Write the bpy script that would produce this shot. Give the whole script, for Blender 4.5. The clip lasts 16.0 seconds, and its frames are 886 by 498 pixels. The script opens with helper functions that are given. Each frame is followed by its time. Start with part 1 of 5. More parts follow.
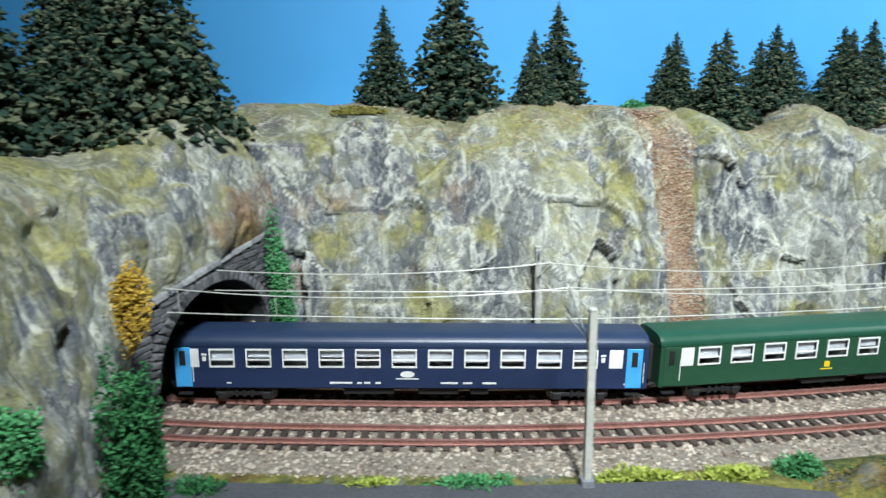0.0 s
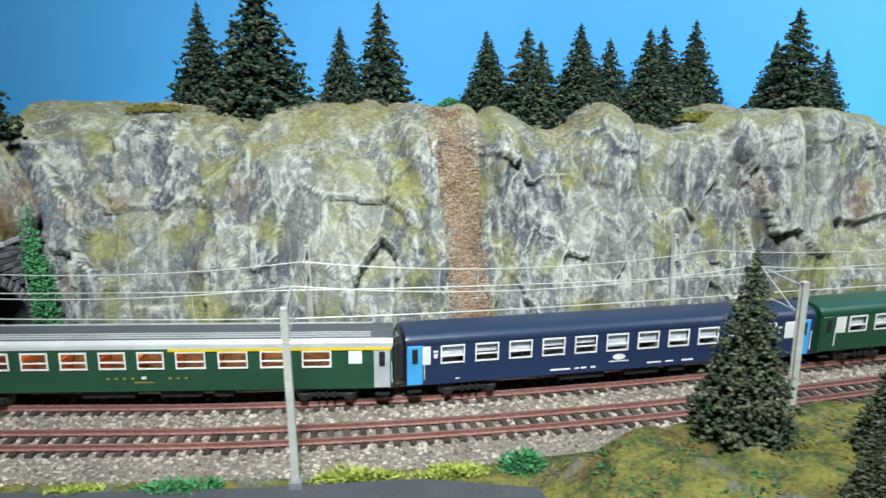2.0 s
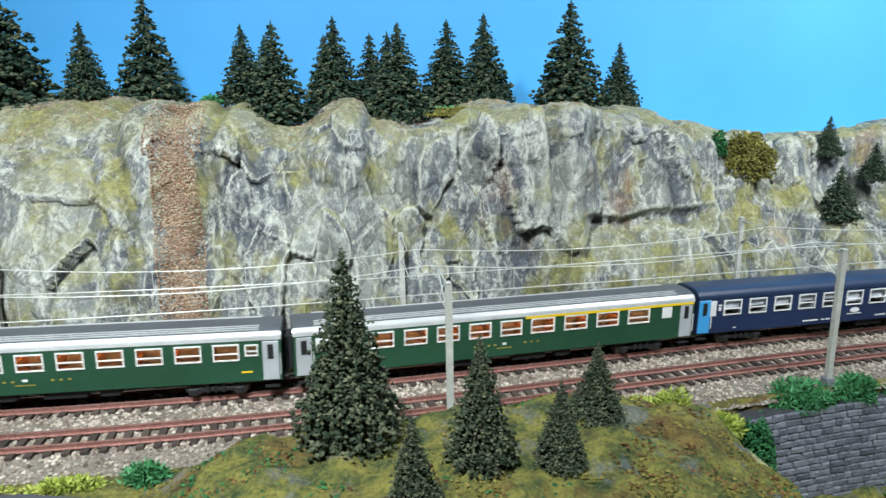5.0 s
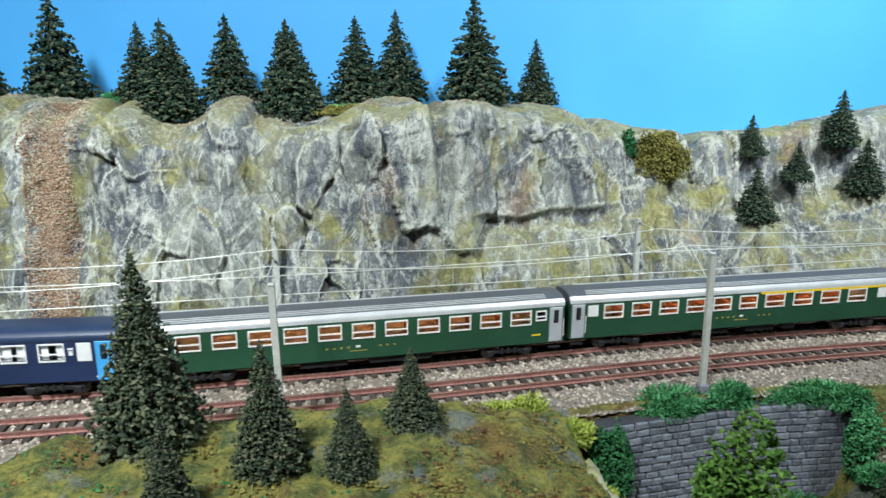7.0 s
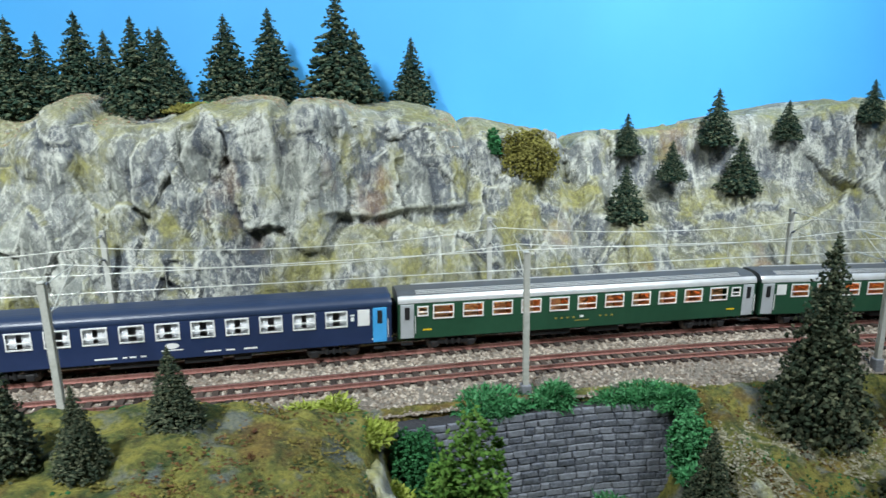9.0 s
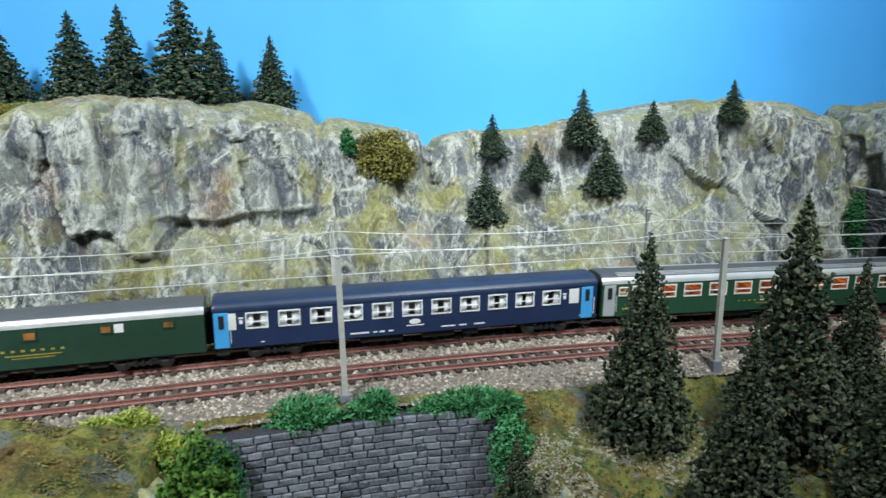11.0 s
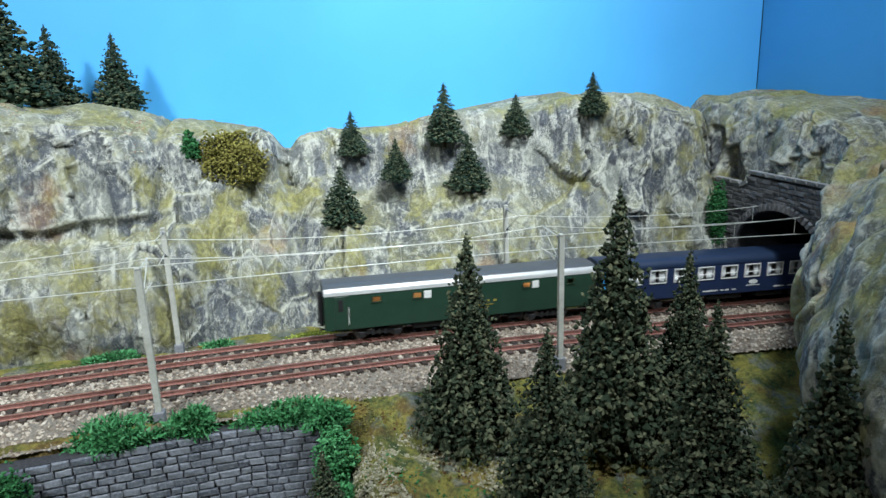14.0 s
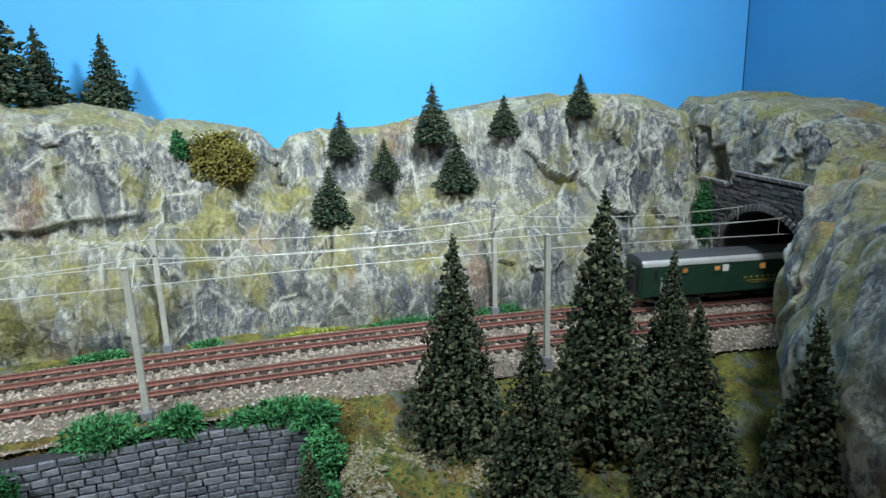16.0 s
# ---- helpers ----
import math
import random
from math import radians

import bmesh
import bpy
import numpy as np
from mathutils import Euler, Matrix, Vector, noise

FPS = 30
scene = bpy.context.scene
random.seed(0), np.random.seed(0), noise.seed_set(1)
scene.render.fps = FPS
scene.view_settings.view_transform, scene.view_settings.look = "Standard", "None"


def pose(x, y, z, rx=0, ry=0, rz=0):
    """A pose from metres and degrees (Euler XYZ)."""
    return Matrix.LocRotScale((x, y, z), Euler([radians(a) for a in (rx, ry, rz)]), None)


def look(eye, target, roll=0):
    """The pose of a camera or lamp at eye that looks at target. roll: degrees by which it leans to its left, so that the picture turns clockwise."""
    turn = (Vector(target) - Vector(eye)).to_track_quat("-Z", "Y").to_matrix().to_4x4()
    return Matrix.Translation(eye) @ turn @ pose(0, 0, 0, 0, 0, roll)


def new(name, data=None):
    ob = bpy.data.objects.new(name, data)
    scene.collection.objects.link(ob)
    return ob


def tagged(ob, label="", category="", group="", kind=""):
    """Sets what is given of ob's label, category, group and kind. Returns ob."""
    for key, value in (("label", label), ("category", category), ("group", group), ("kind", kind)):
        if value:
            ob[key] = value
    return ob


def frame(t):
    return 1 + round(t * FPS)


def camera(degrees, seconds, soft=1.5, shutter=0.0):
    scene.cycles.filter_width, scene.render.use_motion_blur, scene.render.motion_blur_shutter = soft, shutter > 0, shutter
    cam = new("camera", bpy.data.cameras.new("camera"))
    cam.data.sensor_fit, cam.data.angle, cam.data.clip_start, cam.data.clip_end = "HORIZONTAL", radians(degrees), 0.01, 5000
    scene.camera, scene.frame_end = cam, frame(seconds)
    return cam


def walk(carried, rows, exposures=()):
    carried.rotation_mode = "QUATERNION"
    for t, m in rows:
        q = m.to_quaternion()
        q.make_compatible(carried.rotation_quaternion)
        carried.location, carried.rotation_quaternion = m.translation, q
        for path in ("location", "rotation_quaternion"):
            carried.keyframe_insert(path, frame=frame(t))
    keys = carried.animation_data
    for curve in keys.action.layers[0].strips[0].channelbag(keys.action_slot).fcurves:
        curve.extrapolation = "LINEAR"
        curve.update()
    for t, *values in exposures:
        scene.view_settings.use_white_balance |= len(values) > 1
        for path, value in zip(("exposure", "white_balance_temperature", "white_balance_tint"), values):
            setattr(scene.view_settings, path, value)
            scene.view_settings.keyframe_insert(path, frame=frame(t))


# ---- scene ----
cam = camera(66.7, 16.0, soft=1.5, shutter=0.4)
PATH = [
    (0, (-0.0455, -0.0214, 0.2054), (0.0339, 0.9475, -0.0291), -0.98),
    (0.5, (-0.0044, -0.0207, 0.2033), (0.1079, 0.9453, -0.0298), -0.93),
    (1, (0.0269, -0.0233, 0.2008), (0.1562, 0.9420, -0.0263), -0.88),
    (1.5, (0.0552, -0.0256, 0.2026), (0.1847, 0.9381, -0.0308), -0.77),
    (2, (0.0934, -0.0321, 0.2010), (0.2205, 0.9317, -0.0336), -0.79),
    (2.5, (0.1360, -0.0411, 0.2018), (0.2680, 0.9208, -0.0376), -0.77),
    (3, (0.1695, -0.0429, 0.2004), (0.3075, 0.9183, -0.0382), -0.81),
    (3.5, (0.2163, -0.0408, 0.2007), (0.3653, 0.9179, -0.0415), -0.91),
    (4, (0.2474, -0.0432, 0.1976), (0.3976, 0.9161, -0.0413), -1.09),
    (6.5, (0.3723, -0.0509, 0.1965), (0.5036, 0.9100, -0.0472), -0.98),
    (7, (0.4051, -0.0550, 0.1968), (0.5203, 0.9075, -0.0488), -1.08),
    (7.5, (0.4342, -0.0578, 0.1960), (0.5440, 0.9054, -0.0496), -1.12),
    (8, (0.4675, -0.0610, 0.1932), (0.5731, 0.9033, -0.0498), -1.16),
    (8.5, (0.4980, -0.0632, 0.1930), (0.6082, 0.9002, -0.0515), -1.12),
    (9, (0.5301, -0.0662, 0.1911), (0.6453, 0.8970, -0.0517), -1.07),
    (9.5, (0.5610, -0.0670, 0.1892), (0.6849, 0.8955, -0.0520), -1.09),
    (12, (0.6721, -0.0647, 0.1876), (0.8457, 0.8894, -0.0564), -1.07),
    (12.5, (0.6867, -0.0637, 0.1875), (0.8640, 0.8894, -0.0577), -1.18),
    (13, (0.6982, -0.0641, 0.1862), (0.8887, 0.8867, -0.0583), -1.38),
    (13.5, (0.7138, -0.0656, 0.1866), (0.9218, 0.8803, -0.0625), -1.74),
    (14, (0.7292, -0.0676, 0.1874), (0.9472, 0.8753, -0.0644), -1.98),
    (14.5, (0.7308, -0.0681, 0.1874), (0.9538, 0.8736, -0.0646), -2.00),
    (15, (0.7327, -0.0719, 0.1886), (0.9615, 0.8682, -0.0641), -1.83),
    (15.5, (0.7324, -0.0719, 0.1885), (0.9606, 0.8684, -0.0640), -1.84),
    (16, (0.7320, -0.0718, 0.1881), (0.9609, 0.8685, -0.0640), -1.82),
]
walk(cam, [(t, look(eye, target, roll)) for t, eye, target, roll in PATH],
     exposures=[(0, 0.0), (3, -0.14), (9, -0.14), (12, -0.08), (15, -0.02), (16, -0.14)])

# ---- light ----
world = bpy.data.worlds.new("room_air")
scene.world = world
world.use_nodes = True
world.node_tree.nodes["Background"].inputs[0].default_value = (0.7, 0.85, 1.0, 1)
world.node_tree.nodes["Background"].inputs[1].default_value = 0.05
LAMPS = [  # place, aim, watts, size, spread of the shade in degrees
    ((0.08, -0.24, 0.90), (0.14, 0.40, 0.03), 6.6, 0.14, 90),
    ((1.0, 0.05, 0.76), (0.82, 0.60, 0.18), 3.4, 0.14, 88),
]


# ---- small tools ----
def rng(seed):
    return np.random.RandomState(seed)


def mesh_data(name, verts, faces, mats, smooth=False, index=None):
    me = bpy.data.meshes.new(name)
    me.from_pydata([tuple(map(float, v)) for v in verts], [], [tuple(map(int, f)) for f in faces])
    for m in (mats if isinstance(mats, (list, tuple)) else [mats]):
        me.materials.append(m)
    if index is not None:
        me.polygons.foreach_set("material_index", np.asarray(index, dtype=np.int32))
    if smooth:
        me.polygons.foreach_set("use_smooth", [True] * len(me.polygons))
    me.update()
    return me


def part(name, bm, material=None, parent=None, label="", smooth=False):
    """Links a bmesh or mesh data as one mesh object under a thing."""
    if isinstance(bm, bmesh.types.BMesh):
        me = bpy.data.meshes.new(name)
        bm.to_mesh(me)
        bm.free()
        for m in (material if isinstance(material, (list, tuple)) else [material]):
            me.materials.append(m)
        if smooth:
            me.polygons.foreach_set("use_smooth", [True] * len(me.polygons))
    else:
        me = bm
    ob = new(name, me)
    if parent is not None:
        ob.parent = parent
    if label:
        ob["label"] = label
    return ob


def box(bm, x0, x1, y0, y1, z0, z1, bevel=0.0):
    r = bmesh.ops.create_cube(bm, size=1.0)
    for v in r["verts"]:
        v.co = Vector((x0 + (v.co.x + .5) * (x1 - x0), y0 + (v.co.y + .5) * (y1 - y0), z0 + (v.co.z + .5) * (z1 - z0)))
    if bevel:
        es = {e for v in r["verts"] for e in v.link_edges}
        bmesh.ops.bevel(bm, geom=list(es), offset=bevel, segments=1, affect="EDGES")


def boxed(*args, bevel=0.0):
    bm = bmesh.new()
    box(bm, *args, bevel=bevel)
    return bm


def rod(bm, a, b, r0, r1=None, n=6):
    """A tapered round bar from a to b."""
    a, b = Vector(a), Vector(b)
    d = b - a
    q = d.to_track_quat("Z", "Y").to_matrix().to_4x4()
    bmesh.ops.create_cone(bm, cap_ends=True, segments=n, radius1=r0, radius2=r0 if r1 is None else r1, depth=d.length,
                          matrix=Matrix.Translation((a + b) / 2) @ q)


def lattice(p, seed):
    """Smooth value noise in space, about -1 to 1."""
    p = np.asarray(p, float)
    i = np.floor(p).astype(np.int64)
    f = p - i
    f = f * f * (3 - 2 * f)
    out = 0.0
    for dx in (0, 1):
        for dy in (0, 1):
            for dz in (0, 1):
                h = (i[..., 0] + dx) * 374761393 + (i[..., 1] + dy) * 668265263 + (i[..., 2] + dz) * 2147483647 + seed * 974634637
                h = (h ^ (h >> 13)) * 1274126177
                h = (h ^ (h >> 16)) & 0xFFFF
                w = (f[..., 0] if dx else 1 - f[..., 0]) * (f[..., 1] if dy else 1 - f[..., 1]) * (f[..., 2] if dz else 1 - f[..., 2])
                out = out + w * (h / 32767.5 - 1)
    return out


def fbm(p, scale, seed, octaves=4):
    return sum(lattice(np.asarray(p) * scale * 2 ** k, seed + k) * 0.5 ** k for k in range(octaves))


# ---- materials ----
def nodes_of(name):
    m = bpy.data.materials.new(name)
    m.use_nodes = True
    nt = m.node_tree
    return m, nt, nt.nodes["Principled BSDF"]


def noise_node(nt, scale, detail=4.0, rough=0.6, vector=None, stretch=None):
    n = nt.nodes.new("ShaderNodeTexNoise")
    n.inputs["Scale"].default_value, n.inputs["Detail"].default_value, n.inputs["Roughness"].default_value = scale, detail, rough
    if vector is not None:
        if stretch:
            mp = nt.nodes.new("ShaderNodeMapping")
            mp.inputs["Scale"].default_value = stretch
            nt.links.new(vector, mp.inputs[0])
            vector = mp.outputs[0]
        nt.links.new(vector, n.inputs["Vector"])
    return n.outputs["Fac"]


def ramp(nt, fac, lo, hi):
    r = nt.nodes.new("ShaderNodeMapRange")
    r.inputs[1].default_value, r.inputs[2].default_value = lo, hi
    nt.links.new(fac, r.inputs[0])
    return r.outputs[0]


def blend(nt, fac, a, b, mode="MIX"):
    m = nt.nodes.new("ShaderNodeMix")
    m.data_type, m.blend_type = "RGBA", mode
    for sock, val in ((m.inputs[0], fac), (m.inputs[6], a), (m.inputs[7], b)):
        if isinstance(val, (int, float)):
            sock.default_value = val
        elif isinstance(val, tuple):
            sock.default_value = (*val, 1)
        else:
            nt.links.new(val, sock)
    return m.outputs[2]


def times(nt, a, b):
    m = nt.nodes.new("ShaderNodeMath")
    m.operation = "MULTIPLY"
    for s, v in zip(m.inputs, (a, b)):
        if isinstance(v, (int, float)):
            s.default_value = v
        else:
            nt.links.new(v, s)
    return m.outputs[0]


def bump(nt, bsdf, height, strength, distance):
    b = nt.nodes.new("ShaderNodeBump")
    b.inputs["Strength"].default_value, b.inputs["Distance"].default_value = strength, distance
    nt.links.new(height, b.inputs["Height"])
    nt.links.new(b.outputs[0], bsdf.inputs["Normal"])


def plain(name, a, b, scale=300.0, rough=0.6, metal=0.0, relief=0.0, big=25.0, spec=0.5):
    """Two shades mixed by fine grain and by larger stains."""
    m, nt, p = nodes_of(name)
    co = nt.nodes.new("ShaderNodeTexCoord").outputs["Object"]
    fine, wide = noise_node(nt, scale, 5, .65, co), noise_node(nt, big, 3, .6, co)
    c = blend(nt, ramp(nt, fine, .35, .65), a, b)
    c = blend(nt, times(nt, ramp(nt, wide, .4, .7), .35), c, tuple(x * .6 for x in a))
    nt.links.new(c, p.inputs["Base Color"])
    p.inputs["Roughness"].default_value, p.inputs["Metallic"].default_value = rough, metal
    p.inputs["Specular IOR Level"].default_value = spec
    if relief:
        bump(nt, p, fine, .8, relief)
    return m


def varied(name, a, b, c, rough=.9, spec=.2, relief=0.0, scale=400.0):
    """For joined loose pieces: each island has a shade of its own."""
    m, nt, p = nodes_of(name)
    g = nt.nodes.new("ShaderNodeNewGeometry")
    cr = nt.nodes.new("ShaderNodeValToRGB")
    cr.color_ramp.elements[0].color, cr.color_ramp.elements[1].color = (*a, 1), (*c, 1)
    e = cr.color_ramp.elements.new(.5)
    e.color = (*b, 1)
    nt.links.new(g.outputs["Random Per Island"], cr.inputs[0])
    co = nt.nodes.new("ShaderNodeTexCoord").outputs["Object"]
    f = noise_node(nt, 30, 3, .6, co)
    col = blend(nt, times(nt, ramp(nt, f, .35, .7), .5), cr.outputs[0], tuple(x * .55 for x in a))
    nt.links.new(col, p.inputs["Base Color"])
    p.inputs["Roughness"].default_value, p.inputs["Specular IOR Level"].default_value = rough, spec
    if relief:
        bump(nt, p, noise_node(nt, scale, 4, .6, co), .8, relief)
    return m


def piece_mat(name, a, b, rough=.9, relief=.0006, scale=500.0):
    """For separate stones: the shade goes by the object."""
    m, nt, p = nodes_of(name)
    info = nt.nodes.new("ShaderNodeObjectInfo")
    co = nt.nodes.new("ShaderNodeTexCoord").outputs["Object"]
    g = nt.nodes.new("ShaderNodeNewGeometry")
    fine = noise_node(nt, scale, 5, .7, g.outputs["Position"])
    c = blend(nt, info.outputs["Random"], a, b)
    c = blend(nt, times(nt, ramp(nt, fine, .45, .75), .5), c, tuple(min(1, x * 2.0) for x in b))
    nt.links.new(c, p.inputs["Base Color"])
    p.inputs["Roughness"].default_value, p.inputs["Specular IOR Level"].default_value = rough, .25
    bump(nt, p, fine, .9, relief)
    return m


def rock_mat(name, dark, mid, pale, moss=.5, rust=.3):
    m, nt, p = nodes_of(name)
    g = nt.nodes.new("ShaderNodeNewGeometry")
    co = g.outputs["Position"]
    sep = nt.nodes.new("ShaderNodeSeparateXYZ")
    nt.links.new(g.outputs["Normal"], sep.inputs[0])
    fine = noise_node(nt, 260, 6, .7, co)
    streak = noise_node(nt, 60, 6, .7, co, (1.6, 1.2, .45))
    wide = noise_node(nt, 16, 4, .55, co)
    moss_n = noise_node(nt, 22, 5, .65, co, (1, 1, .8))
    veins = noise_node(nt, 38, 8, .75, co, (1.0, 1.0, .6))
    # warped cells: each broken plane has its own tone, with dark joints between
    warp = nt.nodes.new("ShaderNodeTexNoise")
    warp.inputs["Scale"].default_value, warp.inputs["Detail"].default_value = 45, 5
    nt.links.new(co, warp.inputs["Vector"])
    add = nt.nodes.new("ShaderNodeVectorMath")
    add.operation = "MULTIPLY_ADD"
    nt.links.new(warp.outputs["Color"], add.inputs[0])
    add.inputs[1].default_value = (.012, .012, .016)
    nt.links.new(co, add.inputs[2])
    cells = []
    for scale, feature in ((26, "F1"), (26, "DISTANCE_TO_EDGE"), (70, "F1"), (70, "DISTANCE_TO_EDGE")):
        v = nt.nodes.new("ShaderNodeTexVoronoi")
        v.feature = feature
        v.inputs["Scale"].default_value = scale
        mp = nt.nodes.new("ShaderNodeMapping")
        mp.inputs["Scale"].default_value, mp.inputs["Rotation"].default_value = (1.25, 1.0, .6), (0, .45, 0)
        nt.links.new(add.outputs[0], mp.inputs[0])
        nt.links.new(mp.outputs[0], v.inputs["Vector"])
        cells.append(v.outputs["Color" if feature == "F1" else "Distance"])
    tone = nt.nodes.new("ShaderNodeSeparateColor")
    nt.links.new(cells[0], tone.inputs[0])
    tone_s = nt.nodes.new("ShaderNodeSeparateColor")
    nt.links.new(cells[2], tone_s.inputs[0])
    c = blend(nt, ramp(nt, wide, .35, .65), dark, mid)
    c = blend(nt, times(nt, ramp(nt, tone.outputs[0], .45, .9), .6), c, pale)
    c = blend(nt, times(nt, ramp(nt, tone_s.outputs[1], .5, 1), .45), c, dark)
    c = blend(nt, times(nt, ramp(nt, streak, .5, .66), .4), c, pale)
    # dry-brushed pale edges, shade painted into the hollow creases, and pale veins
    c = blend(nt, times(nt, ramp(nt, g.outputs["Pointiness"], .506, .54), .75), c, (.64, .65, .56))
    c = blend(nt, times(nt, ramp(nt, g.outputs["Pointiness"], .485, .43), .7), c, (.04, .042, .045))
    c = blend(nt, times(nt, ramp(nt, veins, .58, .64), .6), c, (.55, .56, .47))
    brushed = times(nt, ramp(nt, cells[1], .045, .015), ramp(nt, streak, .44, .54))
    c = blend(nt, times(nt, brushed, .55), c, (.62, .63, .55))
    c = blend(nt, times(nt, times(nt, ramp(nt, cells[3], .05, .02), ramp(nt, veins, .5, .58)), .45), c, (.58, .59, .51))
    c = blend(nt, times(nt, times(nt, ramp(nt, cells[1], .05, .0), ramp(nt, streak, .46, .38)), .6), c, (.045, .047, .052))
    c = blend(nt, times(nt, times(nt, ramp(nt, cells[3], .06, .02), ramp(nt, wide, .45, .6)), .6), c, (.055, .057, .06))
    c = blend(nt, times(nt, ramp(nt, fine, .56, .7), .5), c, (.06, .06, .065))
    c = blend(nt, times(nt, ramp(nt, fine, .44, .32), .35), c, (.6, .6, .55))
    lines = times(nt, ramp(nt, veins, .465, .495), ramp(nt, veins, .525, .495))
    c = blend(nt, times(nt, times(nt, lines, ramp(nt, streak, .4, .55)), .75), c, (.66, .66, .58))
    speck = noise_node(nt, 900, 3, .7, co)
    c = blend(nt, times(nt, ramp(nt, speck, .6, .7), .6), c, (.6, .6, .54))
    c = blend(nt, times(nt, ramp(nt, speck, .42, .3), .6), c, (.05, .05, .055))
    mossy = blend(nt, ramp(nt, fine, .35, .65), (.14, .13, .035), (.38, .36, .11))
    c = blend(nt, times(nt, ramp(nt, moss_n, .62 - .16 * moss, .72 - .12 * moss), .75), c, mossy)
    top = times(nt, ramp(nt, sep.outputs[2], .45, .8), ramp(nt, wide, .3, .55))
    c = blend(nt, times(nt, top, .55), c, mossy)
    brown = blend(nt, ramp(nt, fine, .4, .6), (.2, .09, .04), (.36, .22, .1))
    rustn = noise_node(nt, 13, 4, .6, co, (1, 1, .7))
    c = blend(nt, times(nt, ramp(nt, rustn, .66 - .1 * rust, .74 - .08 * rust), .6 * rust + .2), c, brown)
    nt.links.new(c, p.inputs["Base Color"])
    p.inputs["Roughness"].default_value, p.inputs["Specular IOR Level"].default_value = .8, .3
    mixh = nt.nodes.new("ShaderNodeMath")
    mixh.operation = "ADD"
    gritty = nt.nodes.new("ShaderNodeMath")
    gritty.operation = "ADD"
    nt.links.new(fine, gritty.inputs[0])
    nt.links.new(times(nt, ramp(nt, cells[3], 0, .12), .5), gritty.inputs[1])
    nt.links.new(gritty.outputs[0], mixh.inputs[0])
    nt.links.new(times(nt, noise_node(nt, 700, 4, .7, co), .8), mixh.inputs[1])
    bump(nt, p, mixh.outputs[0], 1.0, .0013)
    return m


def ground_mat(name):
    """Scatter turf: yellow-green, olive and rust brown."""
    m, nt, p = nodes_of(name)
    co = nt.nodes.new("ShaderNodeNewGeometry").outputs["Position"]
    fine, mid, wide = noise_node(nt, 420, 5, .7, co), noise_node(nt, 60, 5, .7, co), noise_node(nt, 20, 4, .6, co)
    c = blend(nt, ramp(nt, mid, .38, .6), (.05, .075, .03), (.24, .22, .055))
    c = blend(nt, times(nt, ramp(nt, wide, .54, .64), .5), c, (.17, .075, .035))
    c = blend(nt, times(nt, ramp(nt, noise_node(nt, 33, 4, .6, co), .54, .62), .75), c, (.15, .165, .165))
    c = blend(nt, times(nt, ramp(nt, fine, .55, .75), .7), c, (.34, .31, .12))
    c = blend(nt, times(nt, ramp(nt, fine, .5, .32), .7), c, (.04, .04, .025))
    nt.links.new(c, p.inputs["Base Color"])
    p.inputs["Roughness"].default_value, p.inputs["Specular IOR Level"].default_value = .95, .1
    bump(nt, p, fine, 1.0, .002)
    return m


def glow(name, colour, strength):
    m, nt, p = nodes_of(name)
    p.inputs["Base Color"].default_value = (*colour, 1)
    p.inputs["Emission Color"].default_value = (*colour, 1)
    p.inputs["Emission Strength"].default_value = strength
    return m


def glass_mat():
    m, nt, p = nodes_of("window_glass")
    p.inputs["Base Color"].default_value = (.95, .97, 1, 1)
    p.inputs["Roughness"].default_value = .03
    p.inputs["Transmission Weight"].default_value = 1.0
    p.inputs["IOR"].default_value = 1.1
    return m


ROCK = rock_mat("cliff_rock", (.058, .068, .083), (.138, .155, .173), (.34, .355, .30), .70, .45)
ROCK_B = rock_mat("mountain_rock", (.065, .075, .09), (.15, .165, .18), (.35, .36, .29), .9, .8)
TURF = ground_mat("scatter_turf")
BALLAST_BED = plain("ballast_bed", (.10, .085, .07), (.3, .26, .21), 700, .95, relief=.0012)
BALLAST = varied("ballast_stone", (.12, .088, .066), (.38, .315, .25), (.64, .57, .475), .9)
RAIL = plain("rusty_rail", (.25, .105, .085), (.41, .21, .175), 500, .45, .25, .0001)
RAIL_TOP = plain("worn_rail_head", (.42, .2, .16), (.55, .36, .32), 200, .25, .6)
SLEEPER = piece_mat("sleeper_wood", (.025, .02, .017), (.075, .055, .045), .85, .0002, 900)
STONE = piece_mat("grey_stone", (.07, .078, .096), (.185, .196, .222))
STONE_BED = plain("mortar", (.022, .023, .028), (.05, .05, .055), 500, .95, relief=.0004)
PORTAL_STONE = piece_mat("portal_stone", (.05, .052, .057), (.14, .14, .145))
BACKDROP = plain("painted_sky", (.072, .405, .84), (.08, .42, .86), 8, .55, big=3)
MAST = plain("mast_paint", (.42, .42, .37), (.55, .55, .5), 300, .5)
CONCRETE = plain("concrete", (.17, .18, .2), (.27, .28, .3), 500, .85)
WIRE = plain("wire_metal", (.55, .56, .5), (.7, .7, .64), 200, .35, .3)
BARK = plain("bark", (.05, .03, .02), (.11, .07, .045), 500, .9, relief=.0005)
NEEDLES = varied("fir_needles", (.011, .032, .022), (.034, .064, .04), (.145, .16, .092), .9)
NEEDLES_OLIVE = varied("fir_needles_olive", (.022, .038, .022), (.056, .074, .044), (.17, .178, .105), .9)
LEAF_DARK = varied("leaf_dark", (.012, .06, .02), (.025, .13, .04), (.06, .22, .08), .8)
LEAF_MID = varied("leaf_mid", (.025, .12, .04), (.06, .26, .09), (.15, .42, .19), .85)
LEAF_LIME = varied("leaf_lime", (.2, .26, .03), (.38, .45, .08), (.55, .6, .16), .8)
